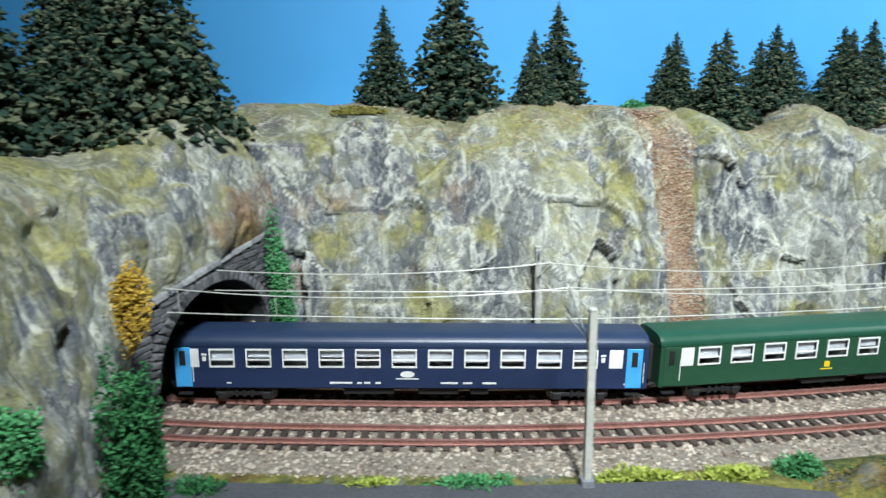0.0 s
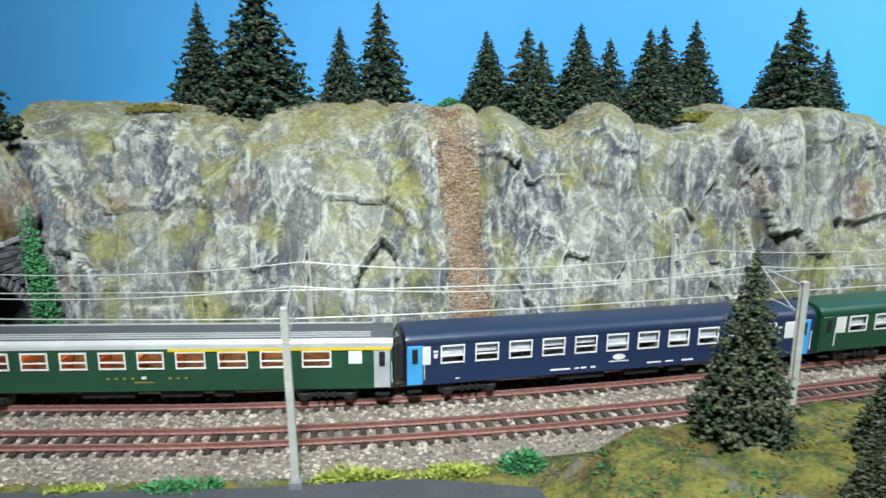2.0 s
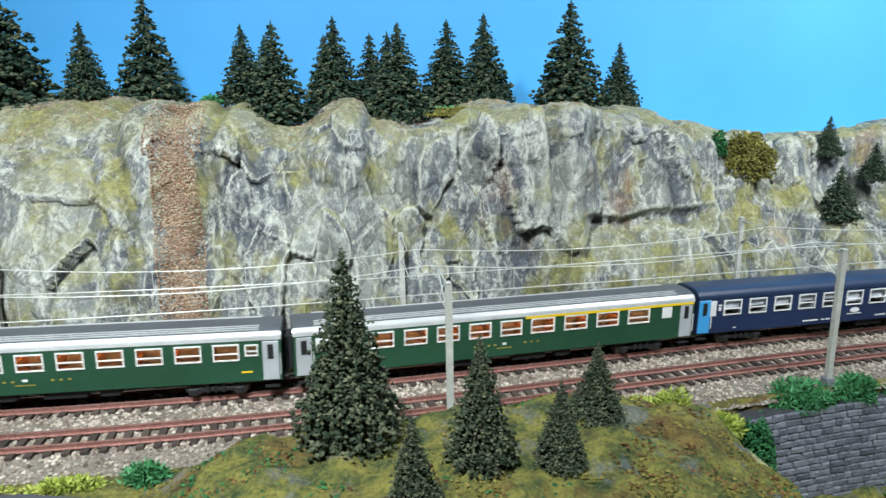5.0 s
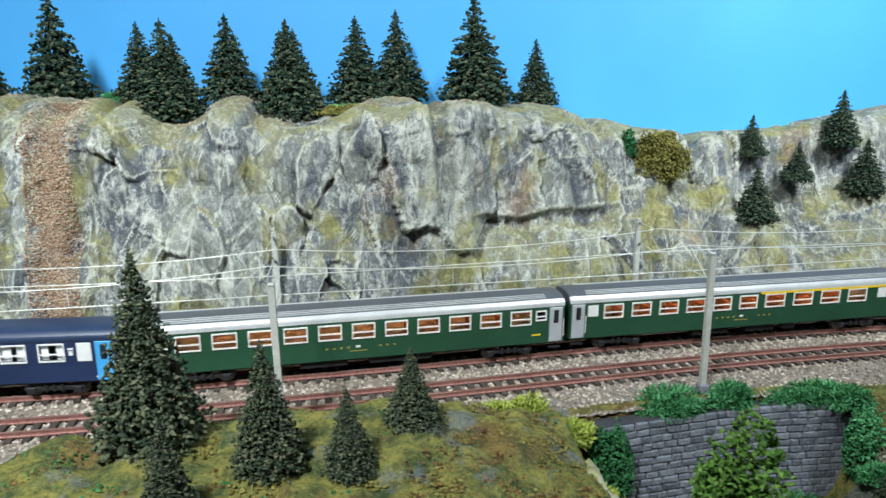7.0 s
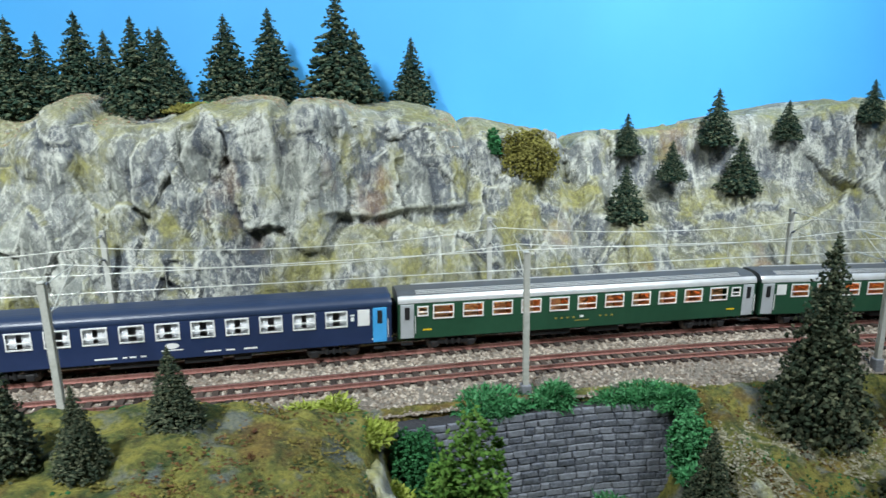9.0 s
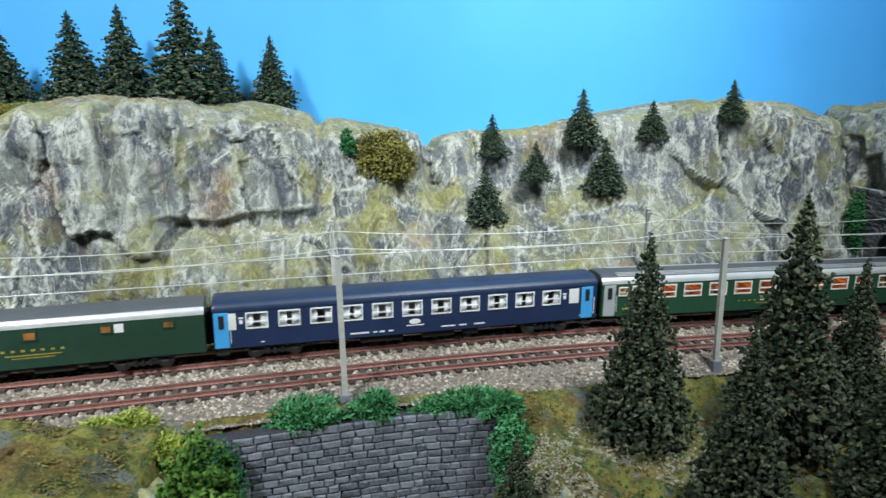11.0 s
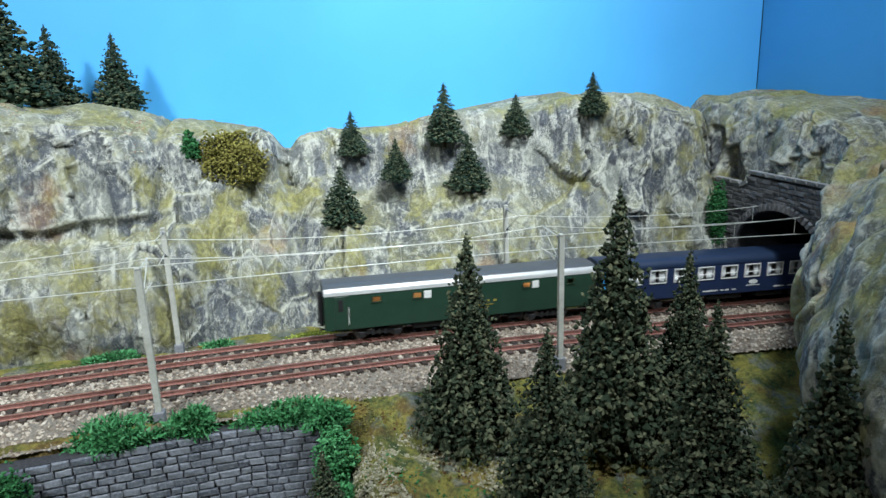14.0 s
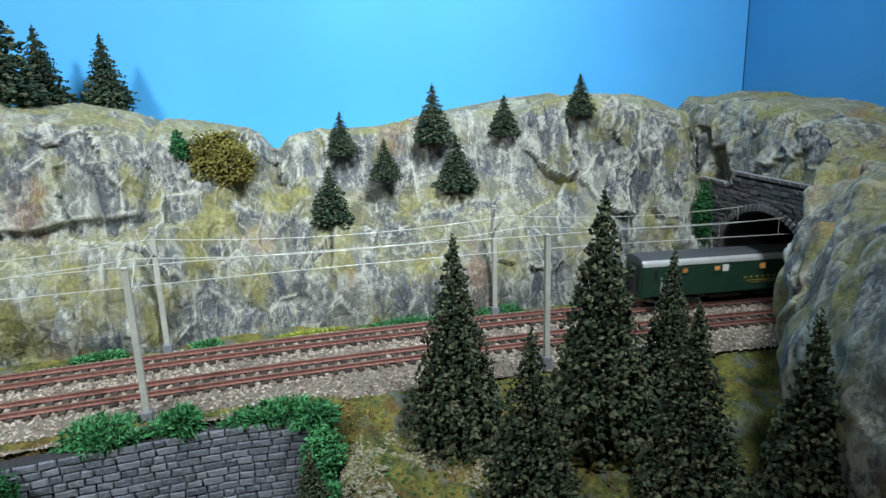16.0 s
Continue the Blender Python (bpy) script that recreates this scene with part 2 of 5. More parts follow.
LEAF_GREEN = varied("leaf_fresh", (.04, .10, .015), (.10, .22, .035), (.19, .33, .07), .85)
LEAF_BROWN = varied("leaf_brown", (.1, .085, .02), (.19, .16, .04), (.28, .24, .07), .9)
LEAF_OLIVE = varied("leaf_olive", (.10, .095, .02), (.20, .185, .042), (.31, .285, .085), .9)
LEAF_ORANGE = varied("leaf_orange", (.3, .16, .02), (.5, .32, .04), (.62, .45, .08), .9)
LITTER = varied("leaf_litter", (.26, .12, .075), (.40, .29, .19), (.62, .55, .42), .9)
GRAVEL = varied("pale_gravel", (.15, .14, .07), (.28, .26, .17), (.46, .43, .33), .95)
RUST = varied("rust_flock", (.07, .03, .015), (.15, .075, .03), (.24, .15, .06), .95)
ROAD = plain("asphalt", (.045, .048, .055), (.075, .078, .085), 600, .85, relief=.0003)
PLASTER = plain("room_plaster", (.24, .24, .23), (.3, .3, .29), 40, .9)
TABLE = plain("table_wood", (.2, .13, .08), (.3, .2, .12), 60, .6)
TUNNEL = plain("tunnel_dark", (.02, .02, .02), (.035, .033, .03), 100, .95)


# ---- the line of the tracks ----
TX = np.array([-2.2, -1.2, -.7, -.45, -.3, -.16, 0, .1, .2, .3, .4, .5, .6, .7, .8, .9, 1.0, 1.13, 1.4, 2.0, 3.3])
FAR_Y = np.array([1.02, .72, .555, .475, .436, .408, .3925, .390, .393, .4005, .411, .423, .4355, .446, .453, .457, .458, .456, .445, .40, .30])
GAP = .0495  # between the two tracks
SX = np.linspace(-2.1, 3.2, 1061)


def smooth_y():
    y = np.interp(SX, TX, FAR_Y)
    k = np.hanning(31)
    k /= k.sum()
    return np.convolve(np.pad(y, 15, mode="reflect", reflect_type="odd"), k, "valid")


SY = smooth_y()


def far_y(x):
    return np.interp(x, SX, SY)


def near_y(x):
    return far_y(x) - GAP


def rail_z(x):
    return .003 - .026 * np.clip(np.asarray(x, float), -.6, 1.5)


SLEN = np.concatenate([[0], np.cumsum(np.hypot(np.diff(SX), np.diff(SY)))])
SLEN -= np.interp(0, SX, SLEN)


def on_far(s):
    """The point of the far track's centre line at the arc length s."""
    x = float(np.interp(s, SLEN, SX))
    return Vector((x, float(far_y(x)), float(rail_z(x))))


# ---- the setting ----
def room():
    for name, dims in (("floor", (-3.2, 4.2, -3.2, 2.2, -.95, -.9)), ("ceiling", (-3.2, 4.2, -3.2, 2.2, 1.45, 1.5)),
                       ("wall_north", (-3.2, 4.2, 2.2, 2.3, -.9, 1.45)), ("wall_south", (-3.2, 4.2, -3.3, -3.2, -.9, 1.45)),
                       ("wall_west", (-3.3, -3.2, -3.2, 2.2, -.9, 1.45)), ("wall_east", (4.2, 4.3, -3.2, 2.2, -.9, 1.45))):
        ob = part(name, boxed(*dims), TABLE if name == "floor" else PLASTER)
        tagged(ob, "plain " + ("brown floor of the room" if name == "floor" else "pale plastered surface of the room"), name.split("_")[0], kind="structure")


def backdrop_y(x):
    return .597 + .115 * (1.245 - x)


def backdrop():
    bm = bmesh.new()
    x0, x1, h0, h1 = -2.0, 1.245, -.2, .62
    for y_off in (0, .012):
        for x, z in ((x0, h0), (x1, h0), (x1, h1), (x0, h1)):
            bm.verts.new((x, backdrop_y(x) + y_off, z))
    v = list(bm.verts)
    for f in ((0, 1, 2, 3), (7, 6, 5, 4), (0, 4, 5, 1), (1, 5, 6, 2), (2, 6, 7, 3), (3, 7, 4, 0)):
        bm.faces.new([v[i] for i in f])
    tagged(part("backdrop", bm, BACKDROP), "sky-blue painted backdrop board behind the cliffs", "backdrop", kind="structure")
    bm = boxed(1.246, 1.258, -.5, .597, .1, .62)
    tagged(part("backdrop_side", bm, BACKDROP), "sky-blue painted side board at the corner", "backdrop", kind="structure")


# ---- rock sheets ----
def catmull(pts, n):
    """n points evenly along a smooth curve through pts (k x m)."""
    pts = np.asarray(pts, float)
    k = len(pts)
    ext = np.vstack([2 * pts[0] - pts[1], pts, 2 * pts[-1] - pts[-2]])
    t = np.linspace(0, k - 1, n)
    i = np.minimum(t.astype(int), k - 2)
    f = (t - i)[:, None]
    a, b, c, d = ext[i], ext[i + 1], ext[i + 2], ext[i + 3]
    return .5 * (2 * b + (c - a) * f + (2 * a - 5 * b + 4 * c - d) * f ** 2 + (3 * b - a - 3 * c + d) * f ** 3)


def near_picks(c, pick, pad):
    """The centres that lie near a run of points."""
    ok = ((pick > c.min(0) - pad) & (pick < c.max(0) + pad)).all(1)
    return np.flatnonzero(ok) if ok.any() else np.arange(len(pick))


def lumps(p, count, seed, squash=(1, 1, 1), pad=.07):
    """Joined rock planes of unit spread: the uppermost of many tilted cones, so that creases run between them without gaps."""
    r = rng(seed)
    pick = p[r.randint(0, len(p), count)] + r.normal(0, .006, (count, 3))
    size = np.ptp(p, axis=0).max() / math.sqrt(count)
    off, grad = r.uniform(-.22, .22, count) * size, r.normal(0, .3, (count, 3))
    grad *= np.minimum(1, .42 / np.linalg.norm(grad, axis=1, keepdims=True))
    q = p + .003 * np.stack([fbm(p, 50, seed + 5, 2), fbm(p, 50, seed + 9, 2), fbm(p, 50, seed + 13, 2)], 1)
    out = np.empty(len(p))
    s = np.asarray(squash)
    for a in range(0, len(p), 5000):
        k = near_picks(q[a:a + 5000], pick, pad)
        c = q[a:a + 5000, None, :] - pick[None, k]
        out[a:a + 5000] = (off[k] + (c * grad[k]).sum(2) - np.sqrt(((c * s) ** 2).sum(2))).max(1)
    return (out - out.mean()) / out.std()


def plates(p, count, seed, tilt, step, squash=(1, 1, 1), pad=.06):
    """Broken planes: each cell has its own small offset and slope, so that little ledges stand between them."""
    r = rng(seed)
    pick = p[r.randint(0, len(p), count)] + r.normal(0, .006, (count, 3))
    off, grad = r.uniform(-step, step, count), r.normal(0, tilt, (count, 3))
    q = p + .004 * np.stack([fbm(p, 60, seed + 5, 2), fbm(p, 60, seed + 9, 2), fbm(p, 60, seed + 13, 2)], 1)
    out = np.empty(len(p))
    s = np.asarray(squash)
    for a in range(0, len(p), 5000):
        k = near_picks(q[a:a + 5000], pick, pad)
        c = q[a:a + 5000, None, :] - pick[None, k]
        n = (((c * s) ** 2).sum(2)).argmin(1)
        out[a:a + 5000] = off[k[n]] + (c[np.arange(len(n)), n] * grad[k[n]]).sum(1)
    return out


def sheet(name, columns, nu, nv, mat, label, seed, amp=1.0, shape=None, cells=(110, 520), crest=.64, worn=2):
    """A rock face through columns of profile points, broken into ledges."""
    cols = np.array(columns, float)
    k, m, _ = cols.shape
    fine = np.stack([catmull(cols[:, j, :], nu) for j in range(m)], 1)
    grid = np.stack([catmull(fine[i], nv) for i in range(nu)], 0)
    du = np.gradient(grid, axis=0)
    dv = np.gradient(grid, axis=1)
    n = np.cross(du, dv)
    n /= np.linalg.norm(n, axis=2, keepdims=True) + 1e-9
    p = grid.reshape(-1, 3)
    v = np.tile(np.linspace(0, 1, nv), nu)
    d = .0064 * lumps(p, cells[0] * 2 // 3, seed, (1.25, 1, .6)) - .0056 * lumps(p, cells[0] * 2 // 3, seed + 20, (1.35, 1, .55))
    d = d - .0022 * lumps(p, cells[1], seed + 70, (1.3, 1, .6)) + .0012 * lumps(p, cells[1], seed + 90, (1.2, 1, .6)) + plates(p, cells[1], seed + 50, .14, .0010, (1.2, 1, .6))
    d = (.018 * np.tanh(d / .018)).reshape(nu, nv)
    for _ in range(worn):  # worn edges
        q = np.pad(d, 1, mode="edge")
        d = (q[:-2, 1:-1] + q[2:, 1:-1] + q[1:-1, :-2] + q[1:-1, 2:] + 2 * d) / 6
    d = d.ravel()
    d += .0036 * fbm(p, 16, seed + 100, 3) + .0007 * fbm(p, 130, seed + 130, 4)
    ridge = 1 - np.abs(fbm(p * np.array([1, 1, .35]), 45, seed + 160, 3))
    d += .0011 * ridge ** 4 - .0004
    d *= np.interp(v, [0, crest - .08, crest + .02, 1], [1, 1, .4, .3])
    if shape is not None:
        d = shape(p, d, v)
    p = p + n.reshape(-1, 3) * (d * amp)[:, None]
    idx = np.arange(nu * nv).reshape(nu, nv)
    faces = np.stack([idx[:-1, :-1], idx[1:, :-1], idx[1:, 1:], idx[:-1, 1:]], -1).reshape(-1, 4)
    ob = part(name, mesh_data(name, p, faces, mat, smooth=True))
    return tagged(ob, label, "rock", kind="structure"), p.reshape(nu, nv, 3)


CX = [-.17, -.06, .05, .13, .165, .215, .264, .309, .356, .408, .5, .6, .66, .7, .73, .8, .9, 1.0, 1.08, 1.128, 1.148, 1.156]
MIDY = [.476, .471, .460, .457, .458, .457, .459, .463, .469, .478, .492, .517, .535, .552, .563, .578, .570, .537, .512, .514, .538, .585]
RIMY = [.565, .565, .548, .530, .520, .512, .513, .510, .508, .505, .52, .552, .575, .595, .61, .622, .612, .580, .553, .558, .588, .632]
RIMZ = [.185, .185, .182, .181, .179, .178, .162, .178, .160, .172, .172, .161, .152, .139, .129, .131, .143, .158, .160, .148, .132, .120]


def cliff():
    cols = []
    for x, my, ry, rz in zip(CX, MIDY, RIMY, RIMZ):
        f = float(far_y(x)) + .05 if x < .75 else float(far_y(x)) + .043
        f = min(f, my - .002)
        by = backdrop_y(x) + .02
        cols.append([(x, f - .002, -.05), (x, f, .02), (x, my, .088), (x, .45 * my + .55 * ry - .008, .6 * rz + .4 * .1 + .012),
                     (x, ry, rz), (x, ry + .05, rz + .004), (x, by, rz - .004)])

    def shape(p, d, v):
        gully = np.exp(-((p[:, 0] - .175 + (p[:, 2] - .1) * .04) / .013) ** 2)
        d = d * (1 - .85 * gully) - .008 * gully * (v < .75)  # the gully of the leaf scree
        d = d - .016 * np.exp(-((p[:, 0] - .735) / .012) ** 2)  # a cleft
        d = d - .008 * np.exp(-((p[:, 0] + .03 - (p[:, 2] - .1) * .5) / .012) ** 2) * (p[:, 2] > .05)
        x, z = p[:, 0], p[:, 2]
        for at, lean, width, deep in ((.196, .10, .008, .010), (.140, -.25, .007, .006), (.325, .05, .009, .008), (.469, .0, .007, .010), (.628, .1, .006, .008), (1.035, -.1, .008, .008)):
            d = d - deep * np.exp(-((x - at - lean * (z - .12) - .003 * np.sin(z * 70)) / width) ** 2) * np.clip((z - .05) / .03, 0, 1)  # upright clefts
        under = np.clip((.0845 + .0022 * np.sin(x * 90) - z) / .005, 0, 1) * np.clip((z - .035) / .04, 0, 1)
        d = d - .010 * under * np.clip((x - .49) / .02, 0, 1) * np.clip((.64 - x) / .03, 0, 1)  # an undercut ledge
        calm = np.interp(p[:, 0], [.74, .80, .98, 1.05], [1, .5, .5, 1])  # the gentler slope under the small firs
        return d * calm * np.clip(v * 9, .15, 1)

    return sheet("cliff", cols, 860, 230, ROCK, "grey painted rock cliff with moss and pale edges", 3, shape=shape, worn=0)


# ---- stone walls ----
def block_mesh(name, w, h, depth, seed, mat):
    """A rough-dressed stone, its face towards -y, its back at y = 0."""
    r = rng(seed)
    bm = bmesh.new()
    box(bm, -w / 2, w / 2, -depth, 0, -h / 2, h / 2)
    bmesh.ops.bevel(bm, geom=[e for e in bm.edges if all(v.co.y < -depth * .5 for v in e.verts)], offset=min(w, h) * .16, segments=1, affect="EDGES")
    for v in bm.verts:
        v.co += Vector((r.uniform(-.06, .06) * w, r.uniform(-.15, .15) * depth, r.uniform(-.06, .06) * h))
    me = bpy.data.meshes.new(name)
    bm.to_mesh(me)
    bm.free()
    me.materials.append(mat)
    return me


def masonry(parent, name, mat, length, height, stone_w, stone_h, place, seed, keep=lambda u, v: True, depth=.0022):
    """Courses of stones over a face u = 0..length, v = 0..height; place(u, v) gives each one's pose under the parent."""
    r = rng(seed)
    kinds = [[block_mesh(name, stone_w * f * .93, stone_h * .9, depth * (1 + .25 * g), seed + 10 * a + b, mat) for b, g in enumerate((0, .6, 1))]
             for a, f in enumerate((.7, 1.0, 1.35))]
    rows = int(height / stone_h)
    for row in range(rows):
        u = -stone_w * r.uniform(0, .8)
        while u < length:
            a = r.randint(3)
            w = stone_w * (.7, 1.0, 1.35)[a]
            uc, vc = u + w / 2, (row + .5) * stone_h
            if 0 < uc < length and keep(uc, vc):
                ob = new(name, kinds[a][r.randint(3)])
                ob.parent = parent
                ob.matrix_basis = place(uc, vc) @ pose(0, 0, 0, r.uniform(-2, 2), r.uniform(-1.5, 1.5), r.uniform(-2, 2))
            u += w


def portal(name, foot_a, foot_b, z0, top, centre, half, spring, crown, seed, label):
    """A stone tunnel mouth between two feet; its face looks to the right-hand side of the way from a to b."""
    a, b = Vector((*foot_a, 0)), Vector((*foot_b, 0))
    run = (b - a).normalized()
    length = (b - a).length
    turn = math.degrees(math.atan2(run.y, run.x))
    base = pose(a.x, a.y, z0, 0, 0, turn)
    root = new(name)
    root.matrix_basis = base
    tagged(root, label, "tunnel portal", kind="structure")

    def inside(u, v, grow=0.0):
        h, s = half + grow, spring
        if abs(u - centre) > h:
            return False
        return v < s + (crown + grow - s) * math.sqrt(max(0, 1 - ((u - centre) / h) ** 2))

    # backing wall with the arch cut out of it
    bm = bmesh.new()
    n = 28
    us = [centre - half * math.cos(math.pi * i / n) for i in range(n + 1)]
    arch = [(u, spring + (crown - spring) * math.sqrt(max(0, 1 - ((u - centre) / half) ** 2))) for u in us]

    def quad(pts):
        bm.faces.new([bm.verts.new(p) for p in pts])
    tops = lambda u: np.interp(u, [t[0] for t in top], [t[1] for t in top])
    edges = [0.0] + us + [length]
    lows = [0.0] + [q[1] for q in arch] + [0.0]
    lows[0] = lows[-1] = -.03
    for i in range(len(edges) - 1):
        lo0, lo1 = (lows[i], lows[i + 1]) if 0 < i < len(edges) - 2 else (-.03, -.03)
        u0, u1 = edges[i], edges[i + 1]
        for y in (0, .012):
            quad([(u0, y, lo0), (u1, y, lo1), (u1, y, tops(u1)), (u0, y, tops(u0))])
        quad([(u0, 0, tops(u0)), (u1, 0, tops(u1)), (u1, .012, tops(u1)), (u0, .012, tops(u0))])
        if 0 < i < len(edges) - 2:
            quad([(u0, 0, lo0), (u1, 0, lo1), (u1, .3, lo1), (u0, .3, lo0)])
    for u in (us[0], us[-1]):
        quad([(u, 0, -.03), (u, .3, -.03), (u, .3, spring), (u, 0, spring)])
    part("backing", bm, STONE_BED, root)
    place = lambda u, v: pose(u, 0, v)
    masonry(root, "stone", PORTAL_STONE, length, max(t[1] for t in top), .0105, .0042, place, seed,
            keep=lambda u, v: v < tops(u) - .001 and not inside(u, v, .006))
    # ring of arch stones
    ring = block_mesh("voussoir", .0044, .0065, .0038, seed + 7, PORTAL_STONE)
    m = 34
    for i in range(m):
        t = math.pi * (i + .5) / m
        u, v = centre - (half + .003) * math.cos(t), spring + (crown - spring + .003) * math.sin(t)
        ob = new("voussoir", ring)
        ob.parent = root
        ob.matrix_basis = pose(u, 0, v, 0, math.degrees(t) - 90, 0)
    # coping
    r = rng(seed + 1)
    cop = block_mesh("coping_stone", .0115, .0034, .0055, seed + 3, piece_mat(name + "_coping", (.16, .16, .165), (.3, .3, .3)))
    u = .004
    while u < length:
        ob = new("coping_stone", cop)
        ob.parent = root
        sl = math.degrees(math.atan2(tops(u + .005) - tops(u - .005), .01))
        ob.matrix_basis = pose(u, .002, float(tops(u)) + .0015, 0, -max(-25, min(25, sl)), r.uniform(-3, 3))
        u += .0122
    return root


def tunnel(name, x0, x1):
    """The dark bore behind a portal."""
    bm = bmesh.new()
    xs = np.linspace(x0, x1, 24)
    sec = [(-.065, -.03), (-.065, .05), (-.045, .085), (.0, .098), (.045, .085), (.065, .05), (.065, -.03)]
    rows = []
    for x in xs:
        c = float(far_y(x)) - GAP / 2
        rows.append([bm.verts.new((x, c + a, float(rail_z(x)) + b)) for a, b in sec])
    for r0, r1 in zip(rows, rows[1:]):
        for i in range(len(sec) - 1):
            bm.faces.new((r0[i], r1[i], r1[i + 1], r0[i + 1]))
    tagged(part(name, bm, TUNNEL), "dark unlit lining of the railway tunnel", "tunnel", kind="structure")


# ---- the foreground ----
def ground_z(x, y):
    """Height of the land in front of the cliff."""
    x, y = np.asarray(x, float), np.asarray(y, float)
    base = rail_z(x) - .0095
    z = base + 0 * y
    # land falls away in front of the verge
    edge = near_y(x) - .040
    mound = np.interp(x, [.18, .205, .235, .28, .42, .47, .53], [0, .018, .029, .035, .034, .026, 0]) * np.clip((edge + .010 - y) / .032, 0, 1)
    mound *= 1 - np.clip((.25 - y) / .2, 0, 1) * .7
    z = z + mound
    # drop below the retaining wall
    drop = np.clip((x - .525) / .03, 0, 1) * np.clip((.775 - x) / .045, 0, 1)
    front = np.clip((np.interp(x, [.5, .58, .64, .69, .74, .8], [.335, .345, .352, .357, .357, .345]) - y) / .006, 0, 1)
    z = z - .075 * drop * front
    # slope with the firs
    right = np.clip((x - .735) / .05, 0, 1) * np.clip((edge + .012 - y) / .045, 0, 1)
    z = z - (.022 + .05 * np.clip((.3 - y) / .25, 0, 1)) * right * (1 - .6 * drop * front)
    return z


def ground():
    nx, ny = 760, 190
    xs = np.linspace(-.9, 1.5, nx)
    ys = np.concatenate([np.linspace(-.32, .2, 70)[:-1], np.linspace(.2, .56, ny - 69)])
    X, Y = np.meshgrid(xs, ys, indexing="ij")
    Z = ground_z(X, Y)
    p = np.stack([X, Y, Z], -1).reshape(-1, 3)
    offtrack = np.clip((near_y(p[:, 0]) - .034 - p[:, 1]) / .01, 0, 1)
    hilly = np.clip((p[:, 0] - .17) / .05, 0, 1) * offtrack
    p[:, 2] += hilly * (.006 * fbm(p, 22, 21, 3) + .0025 * fbm(p, 90, 25, 3)) + offtrack * .001 * fbm(p, 150, 28, 2)
    idx = np.arange(nx * ny).reshape(nx, ny)
    faces = np.stack([idx[:-1, :-1], idx[1:, :-1], idx[1:, 1:], idx[:-1, 1:]], -1).reshape(-1, 4)
    tagged(part("ground", mesh_data("ground", p, faces, TURF, smooth=True)), "land of yellow-green and rust-brown scatter turf", "ground", kind="structure")
    xs = np.linspace(-.6, .19, 60)
    far = near_y(xs) - .0465 - np.interp(xs, [.12, .19], [0, .02])
    rv = [(x, y, float(rail_z(x)) - .0062) for x, y in zip(xs, far)] + [(x, y - .085, float(rail_z(x)) - .0062) for x, y in zip(xs, far)]
    rv += [(x, y + .0012, float(rail_z(x)) - .02) for x, y in zip(xs, far)]
    m = len(xs)
    rf = [(m + i, m + i + 1, i + 1, i) for i in range(m - 1)] + [(i, i + 1, 2 * m + i + 1, 2 * m + i) for i in range(m - 1)]
    tagged(part("road", mesh_data("road", rv, rf, ROAD)), "strip of dark grey asphalt road below the verge", "road", kind="structure")
    bm = boxed(-2.0, 3.2, -.32, -.30, -.4, -.06)
    tagged(part("layout_fascia", bm, TABLE), "plain wooden front board of the layout", "fascia", kind="structure")


def ballast_bed():
    """A trapezoid bed under both tracks and its loose stones."""
    xs = np.concatenate([np.linspace(-2.0, -.3, 40), np.linspace(-.29, 1.25, 260), np.linspace(1.3, 3.1, 40)])
    sec = [(-.040 - GAP, -.0125), (-.020 - GAP, -.0050), (.021, -.0050), (.036, -.0125)]
    verts = [(x, float(far_y(x)) + a, float(rail_z(x)) + b) for x in xs for a, b in sec]
    k = len(sec)
    faces = [(i * k + j, (i + 1) * k + j, (i + 1) * k + j + 1, i * k + j + 1) for i in range(len(xs) - 1) for j in range(k - 1)]
    tagged(part("ballast", mesh_data("ballast", verts, faces, BALLAST_BED)), "bed of pale brown ballast under the tracks", "ballast", kind="structure")
    r = rng(5)
    n = 36000
    x = r.uniform(-.22, 1.16, n)
    a = r.uniform(-.041 - GAP, .035, n)
    # few stones lie between the rails of a track, where sleepers show
    between = (np.abs(a) < .0135) | (np.abs(a + GAP) < .0135)
    keep = ~between | (r.rand(n) < .4)
    x[between] = -.28 + .0098 * (np.floor((x[between] + .28) / .0098) + .5) + r.normal(0, .0012, between.sum())
    x, a = x[keep], a[keep]
    h = np.interp(a, [s[0] for s in sec], [s[1] for s in sec])
    c = np.stack([x, far_y(x) + a, rail_z(x) + h + .0002], 1)
    stones("ballast_stones", c, r, .0008, .0018, BALLAST, "loose brown and cream ballast stones", "ballast")


def stones(name, c, r, lo, hi, mat, label, category, flat=.75):
    """Many small broken stones as one mesh."""
    n = len(c)
    octa = np.array([(1, 0, 0), (-1, 0, 0), (0, 1, 0), (0, -1, 0), (0, 0, 1), (0, 0, -1)], float)
    tri = np.array([(0, 2, 4), (2, 1, 4), (1, 3, 4), (3, 0, 4), (2, 0, 5), (1, 2, 5), (3, 1, 5), (0, 3, 5)])
    s = r.uniform(lo, hi, (n, 1, 1)) * r.uniform(.6, 1.3, (n, 6, 1))
    ang = r.uniform(0, 6.28, n)
    ca, sa = np.cos(ang)[:, None], np.sin(ang)[:, None]
    v = octa[None] * s + r.normal(0, lo * .25, (n, 6, 3))
    v = np.stack([v[..., 0] * ca - v[..., 1] * sa, v[..., 0] * sa + v[..., 1] * ca, v[..., 2] * flat], -1) + c[:, None, :]
    f = (tri[None] + 6 * np.arange(n)[:, None, None]).reshape(-1, 3)
    ob = part(name, mesh_data(name, v.reshape(-1, 3), f, mat))
    return tagged(ob, label, category, kind="stuff")


